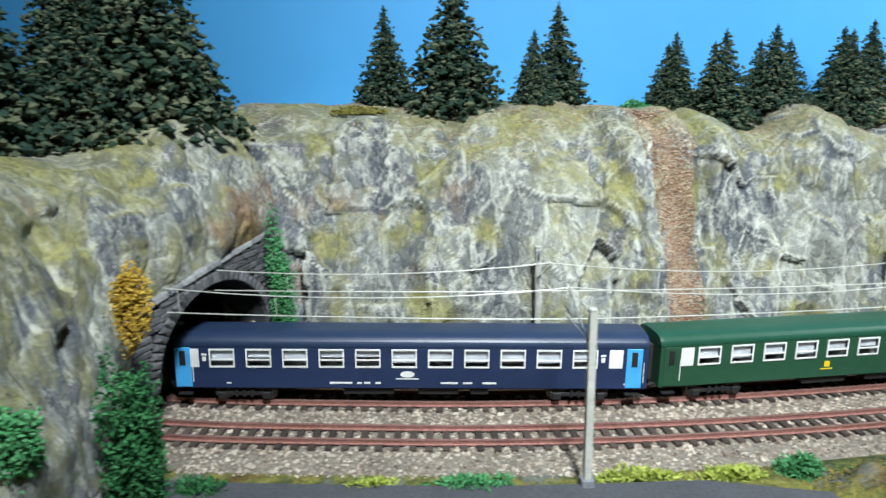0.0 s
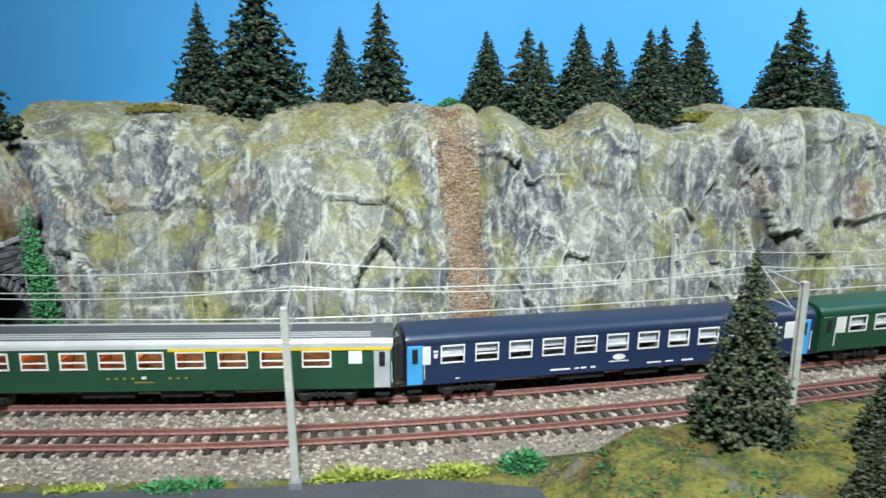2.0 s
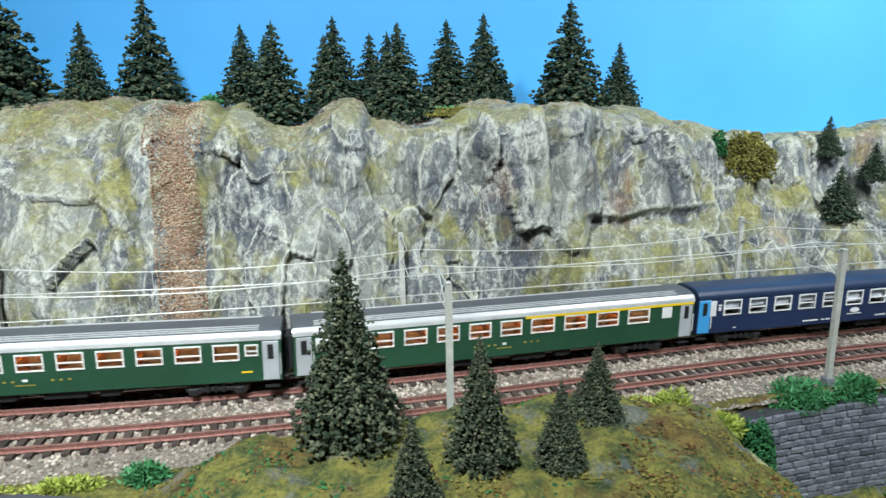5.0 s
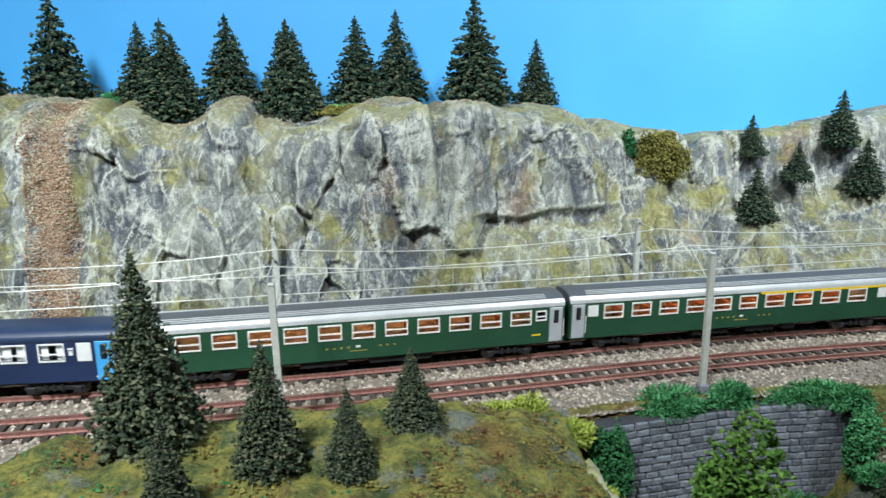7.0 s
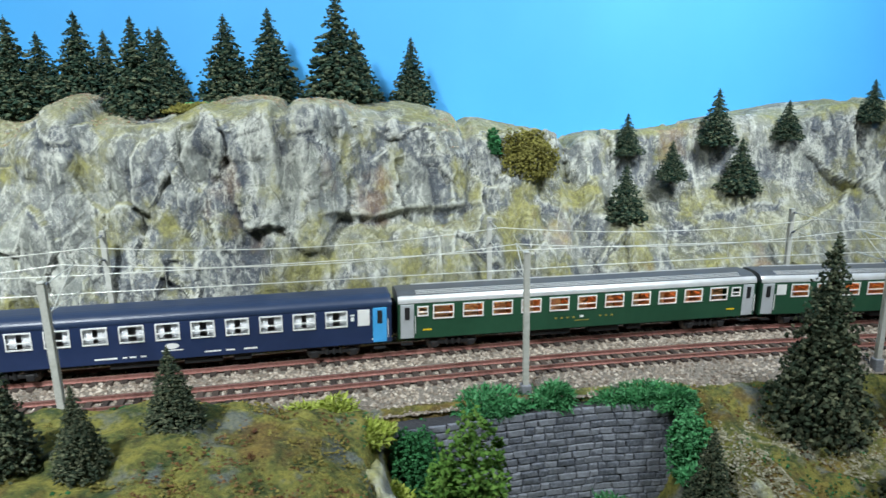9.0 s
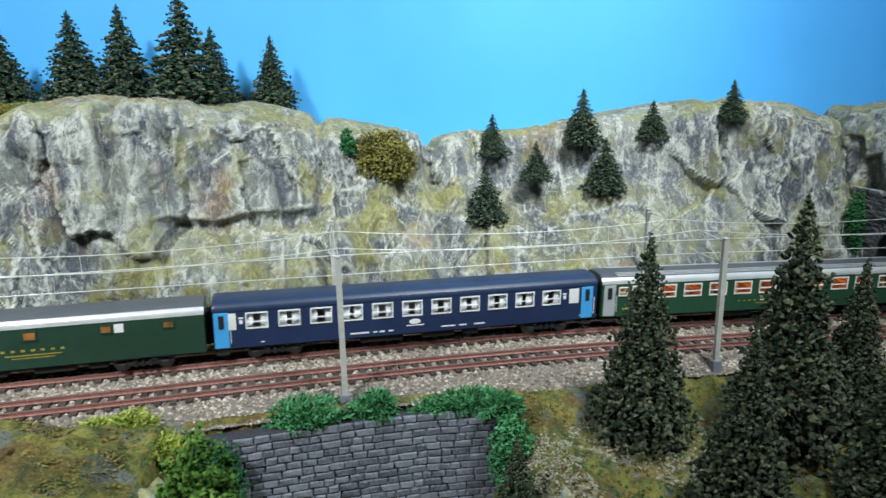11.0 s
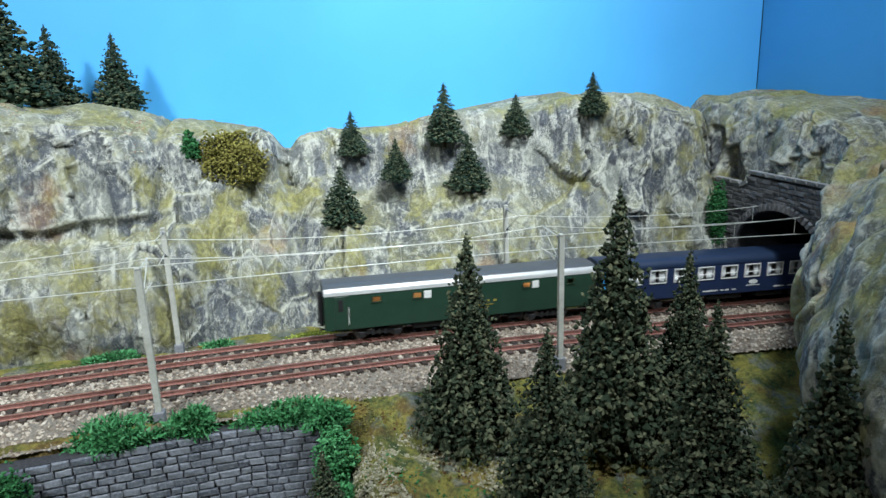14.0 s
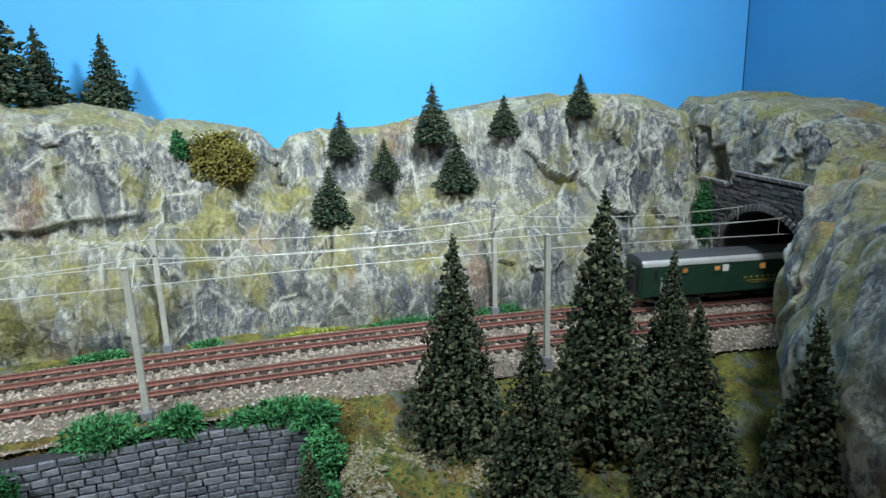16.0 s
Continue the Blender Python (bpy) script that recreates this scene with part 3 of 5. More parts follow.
def track(label, offset):
    root = new("railway_track")
    tagged(root, label, "railway track", "tracks through the valley")
    xs = np.linspace(-2.0, 3.1, 700)
    y = far_y(xs) + offset
    slope = np.gradient(y, xs)
    nx, ny = -slope / np.hypot(1, slope), 1 / np.hypot(1, slope)
    prof = [(-.0014, -.0034), (-.0014, -.0029), (-.0005, -.0025), (-.0005, -.0009), (-.0008, -.0007), (-.0008, 0), (.0008, 0), (.0008, -.0007), (.0005, -.0009), (.0005, -.0025), (.0014, -.0029), (.0014, -.0034)]
    k = len(prof)
    for side in (-1, 1):
        verts = [(xs[i] + nx[i] * (side * .0086 + a), y[i] + ny[i] * (side * .0086 + a), float(rail_z(xs[i])) + b) for i in range(len(xs)) for a, b in prof]
        faces, mi = [], []
        for i in range(len(xs) - 1):
            for j in range(k - 1):
                faces.append((i * k + j, (i + 1) * k + j, (i + 1) * k + j + 1, i * k + j + 1))
                mi.append(1 if j == 5 else 0)
        part("rail", mesh_data("rail", verts, faces, [RAIL, RAIL_TOP], index=mi), None, root)
    bm = boxed(-.0022, .0022, -.0150, .0150, -.0055, -.0030, bevel=.0002)
    me = bpy.data.meshes.new("sleeper")
    bm.to_mesh(me)
    bm.free()
    me.materials.append(SLEEPER)
    r = rng(8)
    x = -.28
    while x < 1.24:
        yy = float(far_y(x)) + offset
        ang = math.degrees(math.atan((float(far_y(x + .01)) - float(far_y(x - .01))) / .02))
        ob = new("sleeper", me)
        ob.parent = root
        ob.matrix_basis = pose(x, yy, float(rail_z(x)) + r.uniform(0, .0002), 0, 0, ang + r.uniform(-1, 1))
        x += .0098
    return root


# ---- plants ----
def clumps(c, size, r, up=.35, flat=.55):
    """Small lumps of foliage round the centres c: vertices and faces."""
    n = len(c)
    octa = np.array([(1, 0, 0), (-1, 0, 0), (0, 1, 0), (0, -1, 0), (0, 0, 1), (0, 0, -1)], float)
    tri = np.array([(0, 2, 4), (2, 1, 4), (1, 3, 4), (3, 0, 4), (2, 0, 5), (1, 2, 5), (3, 1, 5), (0, 3, 5)])
    s = np.asarray(size).reshape(-1, 1, 1) * r.uniform(.55, 1.35, (n, 6, 1))
    v = octa[None] * s * np.array([1, .7, flat])
    ang, tip = r.uniform(0, 6.28, n), r.normal(0, up, n)
    ct, st = np.cos(tip)[:, None], np.sin(tip)[:, None]
    v = np.stack([v[..., 0] * ct - v[..., 2] * st, v[..., 1], v[..., 0] * st + v[..., 2] * ct], -1)
    ca, sa = np.cos(ang)[:, None], np.sin(ang)[:, None]
    v = np.stack([v[..., 0] * ca - v[..., 1] * sa, v[..., 0] * sa + v[..., 1] * ca, v[..., 2]], -1) + c[:, None, :]
    return v.reshape(-1, 3), (tri[None] + 6 * np.arange(n)[:, None, None]).reshape(-1, 3)


def fir_crown(seed, slim=.32, tiers=14, fine=1.0, mat=None):
    """A crown one metre high: separate skirts of drooping boughs with dark gaps between and a ragged outline."""
    r = rng(seed)
    pts, size = [], []
    for k in range(tiers):
        f = (k + r.uniform(-.15, .15)) / (tiers - 1)
        f = min(1, max(0, f))
        z = .075 + .85 * f
        rad = 1.02 * slim * (1 - f) ** .92 * (.92 + .16 * r.rand()) * min(1, .86 + 2 * f) + .034
        boughs = max(8, int((34 * (1 - f) + 7) * fine))
        a0 = r.uniform(0, 6.28)
        for b in range(boughs):
            a = a0 + 6.283 * b / boughs + r.uniform(-.14, .14)
            length = rad * r.uniform(.82, 1.08)
            dz = r.normal(0, .013)
            m = int((3 + int(6 * length / slim)) * fine)
            for j in range(m):
                t = (j + r.rand()) / m
                q = length * (.25 + .75 * t)
                w = .10 * length * t
                pts.append((q * math.cos(a) + r.normal(0, .006 + w * .35), q * math.sin(a) + r.normal(0, .006 + w * .35),
                            z + dz + .022 * (1 - t) - .045 * t * t * (1 - .6 * f) + r.normal(0, .006)))
                size.append(.033 / fine ** .7 * (1 - .45 * f) * r.uniform(.6, 1.25))
    for j in range(40):
        f = r.rand()
        pts.append((r.normal(0, .011 * (1.3 - f)), r.normal(0, .011 * (1.3 - f)), .88 + .115 * f))
        size.append(.015 * (1.2 - .8 * f))
    for j in range(700):  # the dense core hides the stem
        f = r.rand() ** 1.3
        q, a = slim * .6 * (1 - f) * r.rand() ** .5, r.uniform(0, 6.28)
        pts.append((q * math.cos(a), q * math.sin(a), .05 + .87 * f))
        size.append(.032 * (1 - .6 * f))
    v, f = clumps(np.array(pts), np.array(size), r, .35, .6)
    return mesh_data("crown", v, f, mat or NEEDLES)


def trunk_mesh():
    bm = bmesh.new()
    rod(bm, (0, 0, -.06), (0, 0, .35), .022, .016, 8)
    rod(bm, (0, 0, .35), (0, 0, .97), .016, .003, 7)
    for k in range(18):
        a, z = k * 2.4, .1 + .045 * k
        rod(bm, (0, 0, z), (math.cos(a) * .2 * (1 - z), math.sin(a) * .2 * (1 - z), z - .02), .005, .002, 4)
    me = bpy.data.meshes.new("trunk")
    bm.to_mesh(me)
    bm.free()
    me.materials.append(BARK)
    return me


FINE_CROWNS = [fir_crown(21, .32, 16, 1.45, NEEDLES_OLIVE), fir_crown(22, .33, 17, 1.45, NEEDLES_OLIVE)]
CROWNS = [fir_crown(11, .31), fir_crown(12, .33), fir_crown(13, .30, 13), fir_crown(14, .34, 15)]
TRUNK = trunk_mesh()


def fir(x, y, z, height, kind=0, wide=1.0, lean=0.0, label="", group="firs on the cliff top", near=False):
    root = new("fir_tree")
    part("trunk", TRUNK, None, root)
    part("crown", FINE_CROWNS[kind % 2] if near else CROWNS[kind % 4], None, root)
    w = height * wide
    root.matrix_basis = Matrix.Translation((x, y, z)) @ Matrix.Rotation(radians(lean), 4, "Y") @ Matrix.Rotation((x * 37 + y * 91) % 6.28, 4, "Z") @ Matrix.Diagonal((w, w, height, 1))
    return tagged(root, label or "dark green model fir tree with flocked needles", "tree", group)


def shrub(name, x, y, z, rx, ry, rz, count, size, mat, seed, label, category="bush", dome=True, blades=False):
    """A low uneven shrub or a tuft of grass."""
    r = rng(seed)
    u = r.normal(0, 1, (count, 3))
    u /= np.linalg.norm(u, axis=1, keepdims=True)
    u *= (r.rand(count, 1) ** .45)
    if dome:
        u[:, 2] = np.abs(u[:, 2])
    wob = 1 + .35 * fbm(u + seed, 1.7, seed, 2)[:, None]
    c = u * wob * np.array([rx, ry, rz])
    if blades:
        n = count
        d = u + np.array([0, 0, .3])
        d += r.normal(0, .75, (n, 3))
        d /= np.linalg.norm(d, axis=1, keepdims=True)
        side = np.cross(d, r.normal(0, 1, (n, 3)))
        side /= np.linalg.norm(side, axis=1, keepdims=True)
        ln = size * r.uniform(1.0, 2.4, (n, 1))
        w = size * .26
        a, b = c - side * w, c + side * w
        mid = c + d * ln * .55 + side * w * 1.1
        tip = c + d * ln + np.array([0, 0, -.25]) * ln * r.rand(n, 1)
        v = np.stack([a, b, mid, tip], 1).reshape(-1, 3)
        f = (np.array([(0, 1, 2), (0, 2, 3)])[None] + 4 * np.arange(n)[:, None, None]).reshape(-1, 3)
    else:
        v, f = clumps(c, np.full(count, size), r, .7, .6)
    ob = part(name, mesh_data(name, v, f, mat))
    ob.location = (x, y, z)
    return tagged(ob, label, category)


# ---- line equipment ----
def mast(x, y, label, height=.0925, arm=1, reach=.035, lean=0.0):
    z = float(rail_z(x))
    root = new("catenary_mast")
    root.matrix_basis = pose(x, y, z, 0, lean, 0)
    tagged(root, label, "mast", "catenary masts along the line")
    part("foundation", boxed(-.0035, .0035, -.0035, .0035, -.02, -.002, bevel=.0005), CONCRETE, root, "grey concrete block")
    bm = bmesh.new()
    w = .0019
    box(bm, -w, w, -.0019, -.0014, -.002, height)
    box(bm, -w, w, .0014, .0019, -.002, height)
    box(bm, -.0004, .0004, -.0014, .0014, -.002, height)
    part("post", bm, MAST, root)
    bm = bmesh.new()
    s = arm
    rod(bm, (0, 0, height - .002), (0, s * reach, .0915), .00042)
    rod(bm, (0, 0, height - .022), (0, s * reach, .0915), .00036)
    rod(bm, (0, s * .004, height - .018), (0, s * (reach + .003), .0735), .00036)
    part("cantilever", bm, WIRE, root)
    bm = bmesh.new()
    rod(bm, (0, s * .003, height - .002), (0, s * .007, height - .002), .0010, n=8)
    rod(bm, (0, s * .003, height - .0205), (0, s * .007, height - .0185), .0010, n=8)
    part("insulator", bm, CONCRETE, root)
    part("cap", boxed(-.0017, .0017, -.0022, .0022, height, height + .0012, bevel=.0003), MAST, root)
    return root


NEAR_MASTS = [(-.225, .306), (.056, .2945), (.352, .314), (.637, .357), (.919, .373)]
FAR_MASTS = [(-.23, .458), (.059, .432), (.338, .447), (.634, .474), (.917, .492)]


def wire_mesh(name, pts, r):
    """A thin wire through pts, five-sided."""
    verts, faces = [], []
    for x, y, z in pts:
        for k in range(5):
            a = 1.2566 * k
            verts.append((x, y + r * math.cos(a), z + r * math.sin(a)))
    for i in range(len(pts) - 1):
        for k in range(5):
            faces.append((i * 5 + k, i * 5 + (k + 1) % 5, i * 5 + 5 + (k + 1) % 5, i * 5 + 5 + k))
    return mesh_data(name, verts, faces, WIRE, smooth=True)


def catenary(offset, label, bend):
    """Contact wire and messenger wire of one track, with droppers between them."""
    root = new("overhead_line")
    tagged(root, label, "overhead wire", "wires over the tracks")
    stops = [-.8, -.5, -.225, .058, .345, .638, .919, 1.2, 1.5]
    for i, (x0, x1) in enumerate(zip(stops, stops[1:])):
        n = 10
        pts_c, pts_m = [], []
        for k in range(n + 1):
            t = k / n
            x = x0 + (x1 - x0) * t
            zig = (.003 if i % 2 else -.003) * (1 - 2 * t) * bend
            y = float(far_y(x)) + offset + zig
            z = float(rail_z(x))
            pts_c.append((x, y, z + .0725))
            pts_m.append((x, y, z + .0915 - .0075 * 4 * t * (1 - t)))
        for k in (2, 4, 6, 8):
            bm = bmesh.new()
            rod(bm, pts_c[k], pts_m[k], .00022, n=4)
            part("dropper", bm, WIRE, root)
        part("contact_wire", wire_mesh("contact_wire", pts_c, .00038), None, root)
        part("messenger_wire", wire_mesh("messenger_wire", pts_m, .00034), None, root)
    return root


# ---- coaches ----
def paint(name, a, rough=.35, spec=.5):
    b = tuple(min(1, x * 1.12 + .002) for x in a)
    return plain(name, a, b, 120, rough, big=18, spec=spec)


BLUE = paint("coach_blue", (.017, .031, .082))
BLUE_ROOF = paint("coach_blue_roof", (.017, .032, .072), .4)
SKYBLUE = paint("door_light_blue", (.06, .36, .72))
GREEN = paint("coach_green", (.019, .072, .038))
VAN_GREEN = paint("van_green", (.018, .05, .032))
GREEN_ROOF = paint("coach_green_roof", (.012, .07, .042), .4)
GREY_ROOF = paint("roof_dark_grey", (.075, .082, .09), .5)
SILVER = plain("roof_silver", (.62, .63, .62), (.72, .73, .72), 80, .3, .35, big=12)
GREY_DOOR = paint("door_grey", (.42, .44, .45))
WHITE = paint("white_frame", (.78, .78, .75))
YELLOW = paint("yellow_line", (.8, .56, .02))
GOLD = paint("gold_lettering", (.32, .26, .05))
BLACK = paint("underframe_black", (.012, .012, .013), .6)
STEEL = plain("wheel_steel", (.12, .1, .09), (.25, .22, .2), 300, .4, .6)
SEAT = paint("seat_orange", (.45, .17, .06), .8)
INNER = paint("interior_cream", (.5, .36, .22), .8)
INNER_DARK = paint("interior_grey", (.42, .42, .4), .8)
CURTAIN = paint("curtain_white", (.7, .7, .68), .9)
GLARE_GREY = paint("glare_grey", (.40, .41, .42), .9)
RUBBER = paint("gangway_rubber", (.015, .015, .016), .9)
WARM = glow("warm_lamp", (1.0, .62, .3), 13.0)
GLASS = glass_mat()

HALF, FLOOR, EAVES, APEX = .0162, .0118, .0405, .0478


def side_wall(length, holes, y, thick, inner_dir):
    """A flat coach side with window openings right through it."""
    bm = bmesh.new()
    xs = sorted({-length / 2, length / 2, *[h[0] for h in holes], *[h[1] for h in holes]})
    zs = sorted({FLOOR, EAVES, *[h[2] for h in holes], *[h[3] for h in holes]})

    def hollow(x, z):
        return any(a < x < b and c < z < d for a, b, c, d in holes)
    for yy in (y, y + inner_dir * thick):
        grid = {}
        for x0, x1 in zip(xs, xs[1:]):
            for z0, z1 in zip(zs, zs[1:]):
                if not hollow((x0 + x1) / 2, (z0 + z1) / 2):
                    vs = []
                    for key in ((x0, z0), (x1, z0), (x1, z1), (x0, z1)):
                        if key not in grid:
                            grid[key] = bm.verts.new((key[0], yy, key[1]))
                        vs.append(grid[key])
                    bm.faces.new(vs)
    for a, b, c, d in holes:
        yi = y + inner_dir * thick
        ring = ((a, c), (b, c), (b, d), (a, d))
        for (xa, za), (xb, zb) in zip(ring, ring[1:] + ring[:1]):
            bm.faces.new([bm.verts.new(p) for p in ((xa, y, za), (xb, y, zb), (xb, yi, zb), (xa, yi, za))])
    return bm


def frame_mesh(w, h, bar, name="frame"):
    bm = bmesh.new()
    t, d = .0009, .0007
    box(bm, -w / 2, w / 2, -d, 0, h / 2 - t, h / 2)
    box(bm, -w / 2, w / 2, -d, 0, -h / 2, -h / 2 + t)
    box(bm, -w / 2, -w / 2 + t, -d, 0, -h / 2 + t, h / 2 - t)
    box(bm, w / 2 - t, w / 2, -d, 0, -h / 2 + t, h / 2 - t)
    if bar:
        box(bm, -w / 2 + t, w / 2 - t, -d, 0, h * bar - h / 2 - .0004, h * bar - h / 2 + .0004)
    me = bpy.data.meshes.new(name)
    bm.to_mesh(me)
    bm.free()
    me.materials.append(WHITE)
    return me


def data_of(bm, name, mat):
    me = bpy.data.meshes.new(name)
    bm.to_mesh(me)
    bm.free()
    me.materials.append(mat)
    return me


BOGIE_PARTS = {}


def bogie(parent, x):
    if not BOGIE_PARTS:
        bm = bmesh.new()
        for s in (-1, 1):
            box(bm, -.0190, .0190, s * .0125 - .0009, s * .0125 + .0009, .0048, .0078, bevel=.0004)
            for a in (-.0144, .0144):
                box(bm, a - .0026, a + .0026, s * .0138 - .0008, s * .0138 + .0008, .003, .0075, bevel=.0003)
            for a in (-.005, 0, .005):
                rod(bm, (a, s * .0135, .0045), (a, s * .0135, .0095), .0012, n=6)
        box(bm, -.004, .004, -.012, .012, .005, .0105)
        BOGIE_PARTS["frame"] = data_of(bm, "bogie", BLACK)
        bm = bmesh.new()
        for s in (-1, 1):
            rod(bm, (0, s * .0070, .0053), (0, s * .0092, .0053), .0053, n=16)
            rod(bm, (0, s * .0066, .0053), (0, s * .0072, .0053), .0060, n=16)
        rod(bm, (0, -.007, .0053), (0, .007, .0053), .001, n=6)
        BOGIE_PARTS["wheel"] = data_of(bm, "wheelset", STEEL)
    b = part("bogie", BOGIE_PARTS["frame"], None, parent, "black sprung bogie")
    b.location = (x, 0, 0)
    for a in (-.0144, .0144):
        w = part("wheelset", BOGIE_PARTS["wheel"], None, b)
        w.location = (a, 0, 0)


def roof_mesh(length, mats, edge_split, ribs):
    """A barrel roof; faces below edge_split (degrees) take the second material."""
    n = 18
    sec = []
    for k in range(n + 1):
        a = math.pi * k / n
        sec.append((-(HALF + .0003) * math.copysign(abs(math.cos(a)) ** .62, math.cos(a)), EAVES + (APEX - EAVES) * math.sin(a) ** .9))
    verts, faces, mi = [], [], []
    xs = (-length / 2, -length / 2 + .002, length / 2 - .002, length / 2)
    for i, x in enumerate(xs):
        f = .93 if i in (0, 3) else 1.0
        for y, z in sec:
            verts.append((x, y * (.99 if i in (0, 3) else 1), EAVES + (z - EAVES) * f))
    k = n + 1
    for i in range(3):
        for j in range(n):
            faces.append((i * k + j, (i + 1) * k + j, (i + 1) * k + j + 1, i * k + j + 1))
            mi.append(1 if (j < edge_split or j >= n - edge_split) else 0)
    for e in (0, 3):
        faces.append([e * k + j for j in range(k)])
        mi.append(0)
    me = mesh_data("roof", verts, faces, mats, smooth=False, index=mi)
    return me, sec


def coach(label, length, body, roof_mats, split, windows, blanks, doors, door_mat, interior, curtain=False, marks=(), lights=True, stripe=None, ribs=0, bar=.42, doors_both=True):
    """windows: (x, width, height, z centre); blanks: the same, filled white; doors: x of each door, on both sides."""
    root = new("railway_coach")
    tagged(root, label, "railway coach", "coaches of the moving train")
    holes = [(x - w / 2 + .0006, x + w / 2 - .0006, z - h / 2 + .0006, z + h / 2 - .0006) for x, w, h, z in windows]
    for s in (-1, 1):
        part("side_wall", side_wall(length, holes, s * HALF, .0009, -s), body, root)
    for e in (-1, 1):
        x = e * length / 2
        part("end_wall", boxed(min(x, x - e * .001), max(x, x - e * .001), -HALF + .0009, HALF - .0009, FLOOR, EAVES), body, root)
    me, sec = roof_mesh(length + .0006, roof_mats, split, ribs)
    roof = part("roof", me, None, root)
    for k in range(ribs):
        for s in (-1, 1):
            j = 5 + k if s < 0 else 13 - k
            y, z = sec[j]
            part("roof_rib", boxed(-length / 2 + .014, length / 2 - .014, y - .0003, y + .0003, z - .0004, z + .0005), roof_mats[-1], roof)
    bm = bmesh.new()
    for s in (-1, 1):
        box(bm, -length / 2, length / 2, min(s * HALF, s * (HALF + .0004)), max(s * HALF, s * (HALF + .0004)), EAVES - .0004, EAVES + .0002)
    part("gutter", bm, roof_mats[-1], roof)
    # floor and gear below it
    part("underframe", boxed(-length / 2 + .004, length / 2 - .004, -.0140, .0140, .0103, FLOOR), BLACK, root)
    bm = bmesh.new()
    for a, b in ((-.045, -.012), (.004, .03), (.038, .05)):
        box(bm, a, b, -.0135, -.006, .006, .0104, bevel=.0004)
        box(bm, a * .9 + .004, b * .9, .006, .0135, .0062, .0104, bevel=.0004)
    part("battery_box", bm, BLACK, root)
    for e in (-1, 1):
        bogie(root, e * (length / 2 - .043))
        part("gangway", boxed(min(e * length / 2, e * (length / 2 + .0035)), max(e * length / 2, e * (length / 2 + .0035)), -.0062, .0062, FLOOR + .001, EAVES - .002, bevel=.0008), RUBBER, root)
        for s in (-1, 1):
            bm = bmesh.new()
            rod(bm, (e * length / 2, s * .0100, .0118), (e * (length / 2 + .0033), s * .0100, .0118), .0009, n=8)
            rod(bm, (e * (length / 2 + .0033), s * .0100, .0118), (e * (length / 2 + .0038), s * .0100, .0118), .0023, n=10)
            part("buffer", bm, BLACK, root)
    # windows
    frames = {}
    pane = {}
    for x, w, h, z in windows:
        key = (round(w, 4), round(h, 4))
        if key not in frames:
            frames[key] = frame_mesh(w, h, bar)
            pane[key] = data_of(boxed(-w / 2 + .0007, w / 2 - .0007, 0, .0002, -h / 2 + .0007, h / 2 - .0007), "pane", GLASS)
        for s in (-1, 1):
            fr = part("window_frame", frames[key], None, root)
            fr.matrix_basis = pose(x, s * HALF, z, 0, 0, 0 if s < 0 else 180)
            pn = part("pane", pane[key], None, fr)
            pn.location = (0, .0005, 0)
            pn.visible_shadow = False
            if curtain:
                r = rng(int(x * 1e4) % 991 + 3)
                g = w * r.uniform(.1, .2)
                bm = bmesh.new()
                for c0, c1 in ((-w / 2 + .001, -g), (g, w / 2 - .001)):
                    k = 5
                    for q in range(k):
                        a, b = c0 + (c1 - c0) * q / k, c0 + (c1 - c0) * (q + 1) / k
                        box(bm, a, b, .0016 + .0003 * (q % 2), .0019 + .0003 * (q % 2), -h / 2 + .001, h / 2 - .001)
                part("curtain", bm, CURTAIN, fr)
            elif not interior:
                # added pale panel behind the pane imitates whitish glare in unlit windows
                r = rng(int(x * 1e4) % 877 + 5)
                drop = h * r.uniform(.35, .8)
                bm = bmesh.new()
                box(bm, -w / 2 + .001, w / 2 - .001, .0018, .0020, h / 2 - .001 - drop, h / 2 - .001)
                rod(bm, (-w / 2 + .001, .0019, h / 2 - .001 - drop), (w / 2 - .001, .0019, h / 2 - .001 - drop), .0003)
                part("glare_panel", bm, GLARE_GREY, fr, "pale grey panel added for the whitish glare in the window")
    for x, w, h, z in blanks:
        for s in (-1, 1):
            ob = part("frosted_window", boxed(x - w / 2, x + w / 2, *sorted((s * HALF, s * (HALF + .0004))), z - h / 2, z + h / 2, bevel=.0001), WHITE, root, "white frosted toilet window")
    for x in doors:
        for s in (-1, 1):
            d = part("door", boxed(x - .0052, x + .0052, *sorted((s * (HALF - .0002), s * (HALF + .0005))), FLOOR + .0005, EAVES - .0012, bevel=.0003), door_mat, root)
            part("door_window", boxed(x - .0019, x + .0019, *sorted((s * (HALF + .0004), s * (HALF + .0009))), .0272, .0372, bevel=.0002), BLACK, d, "dark narrow door window")
            part("handrail", boxed(x + .0060, x + .0064, *sorted((s * HALF, s * (HALF + .0009))), .016, .03), WHITE, d)
            part("step", boxed(x - .0045, x + .0045, *sorted((s * .0125, s * (HALF + .0002))), .0068, .0075), BLACK, d)
    if stripe:
        for s in (-1, 1):
            part("class_stripe", boxed(stripe[0], stripe[1], *sorted((s * (HALF - .0002), s * (HALF + .0008))), EAVES - .0021, EAVES - .0005), YELLOW, root, "yellow first class line")
    for x, z, w, h, m in marks:
        part("lettering", boxed(x - w / 2, x + w / 2, -HALF - .00025, -HALF + .0001, z - h / 2, z + h / 2), m, root)
    # inside
    part("interior_floor", boxed(-length / 2 + .002, length / 2 - .002, -HALF + .001, HALF - .001, FLOOR, FLOOR + .0008), INNER_DARK, root)
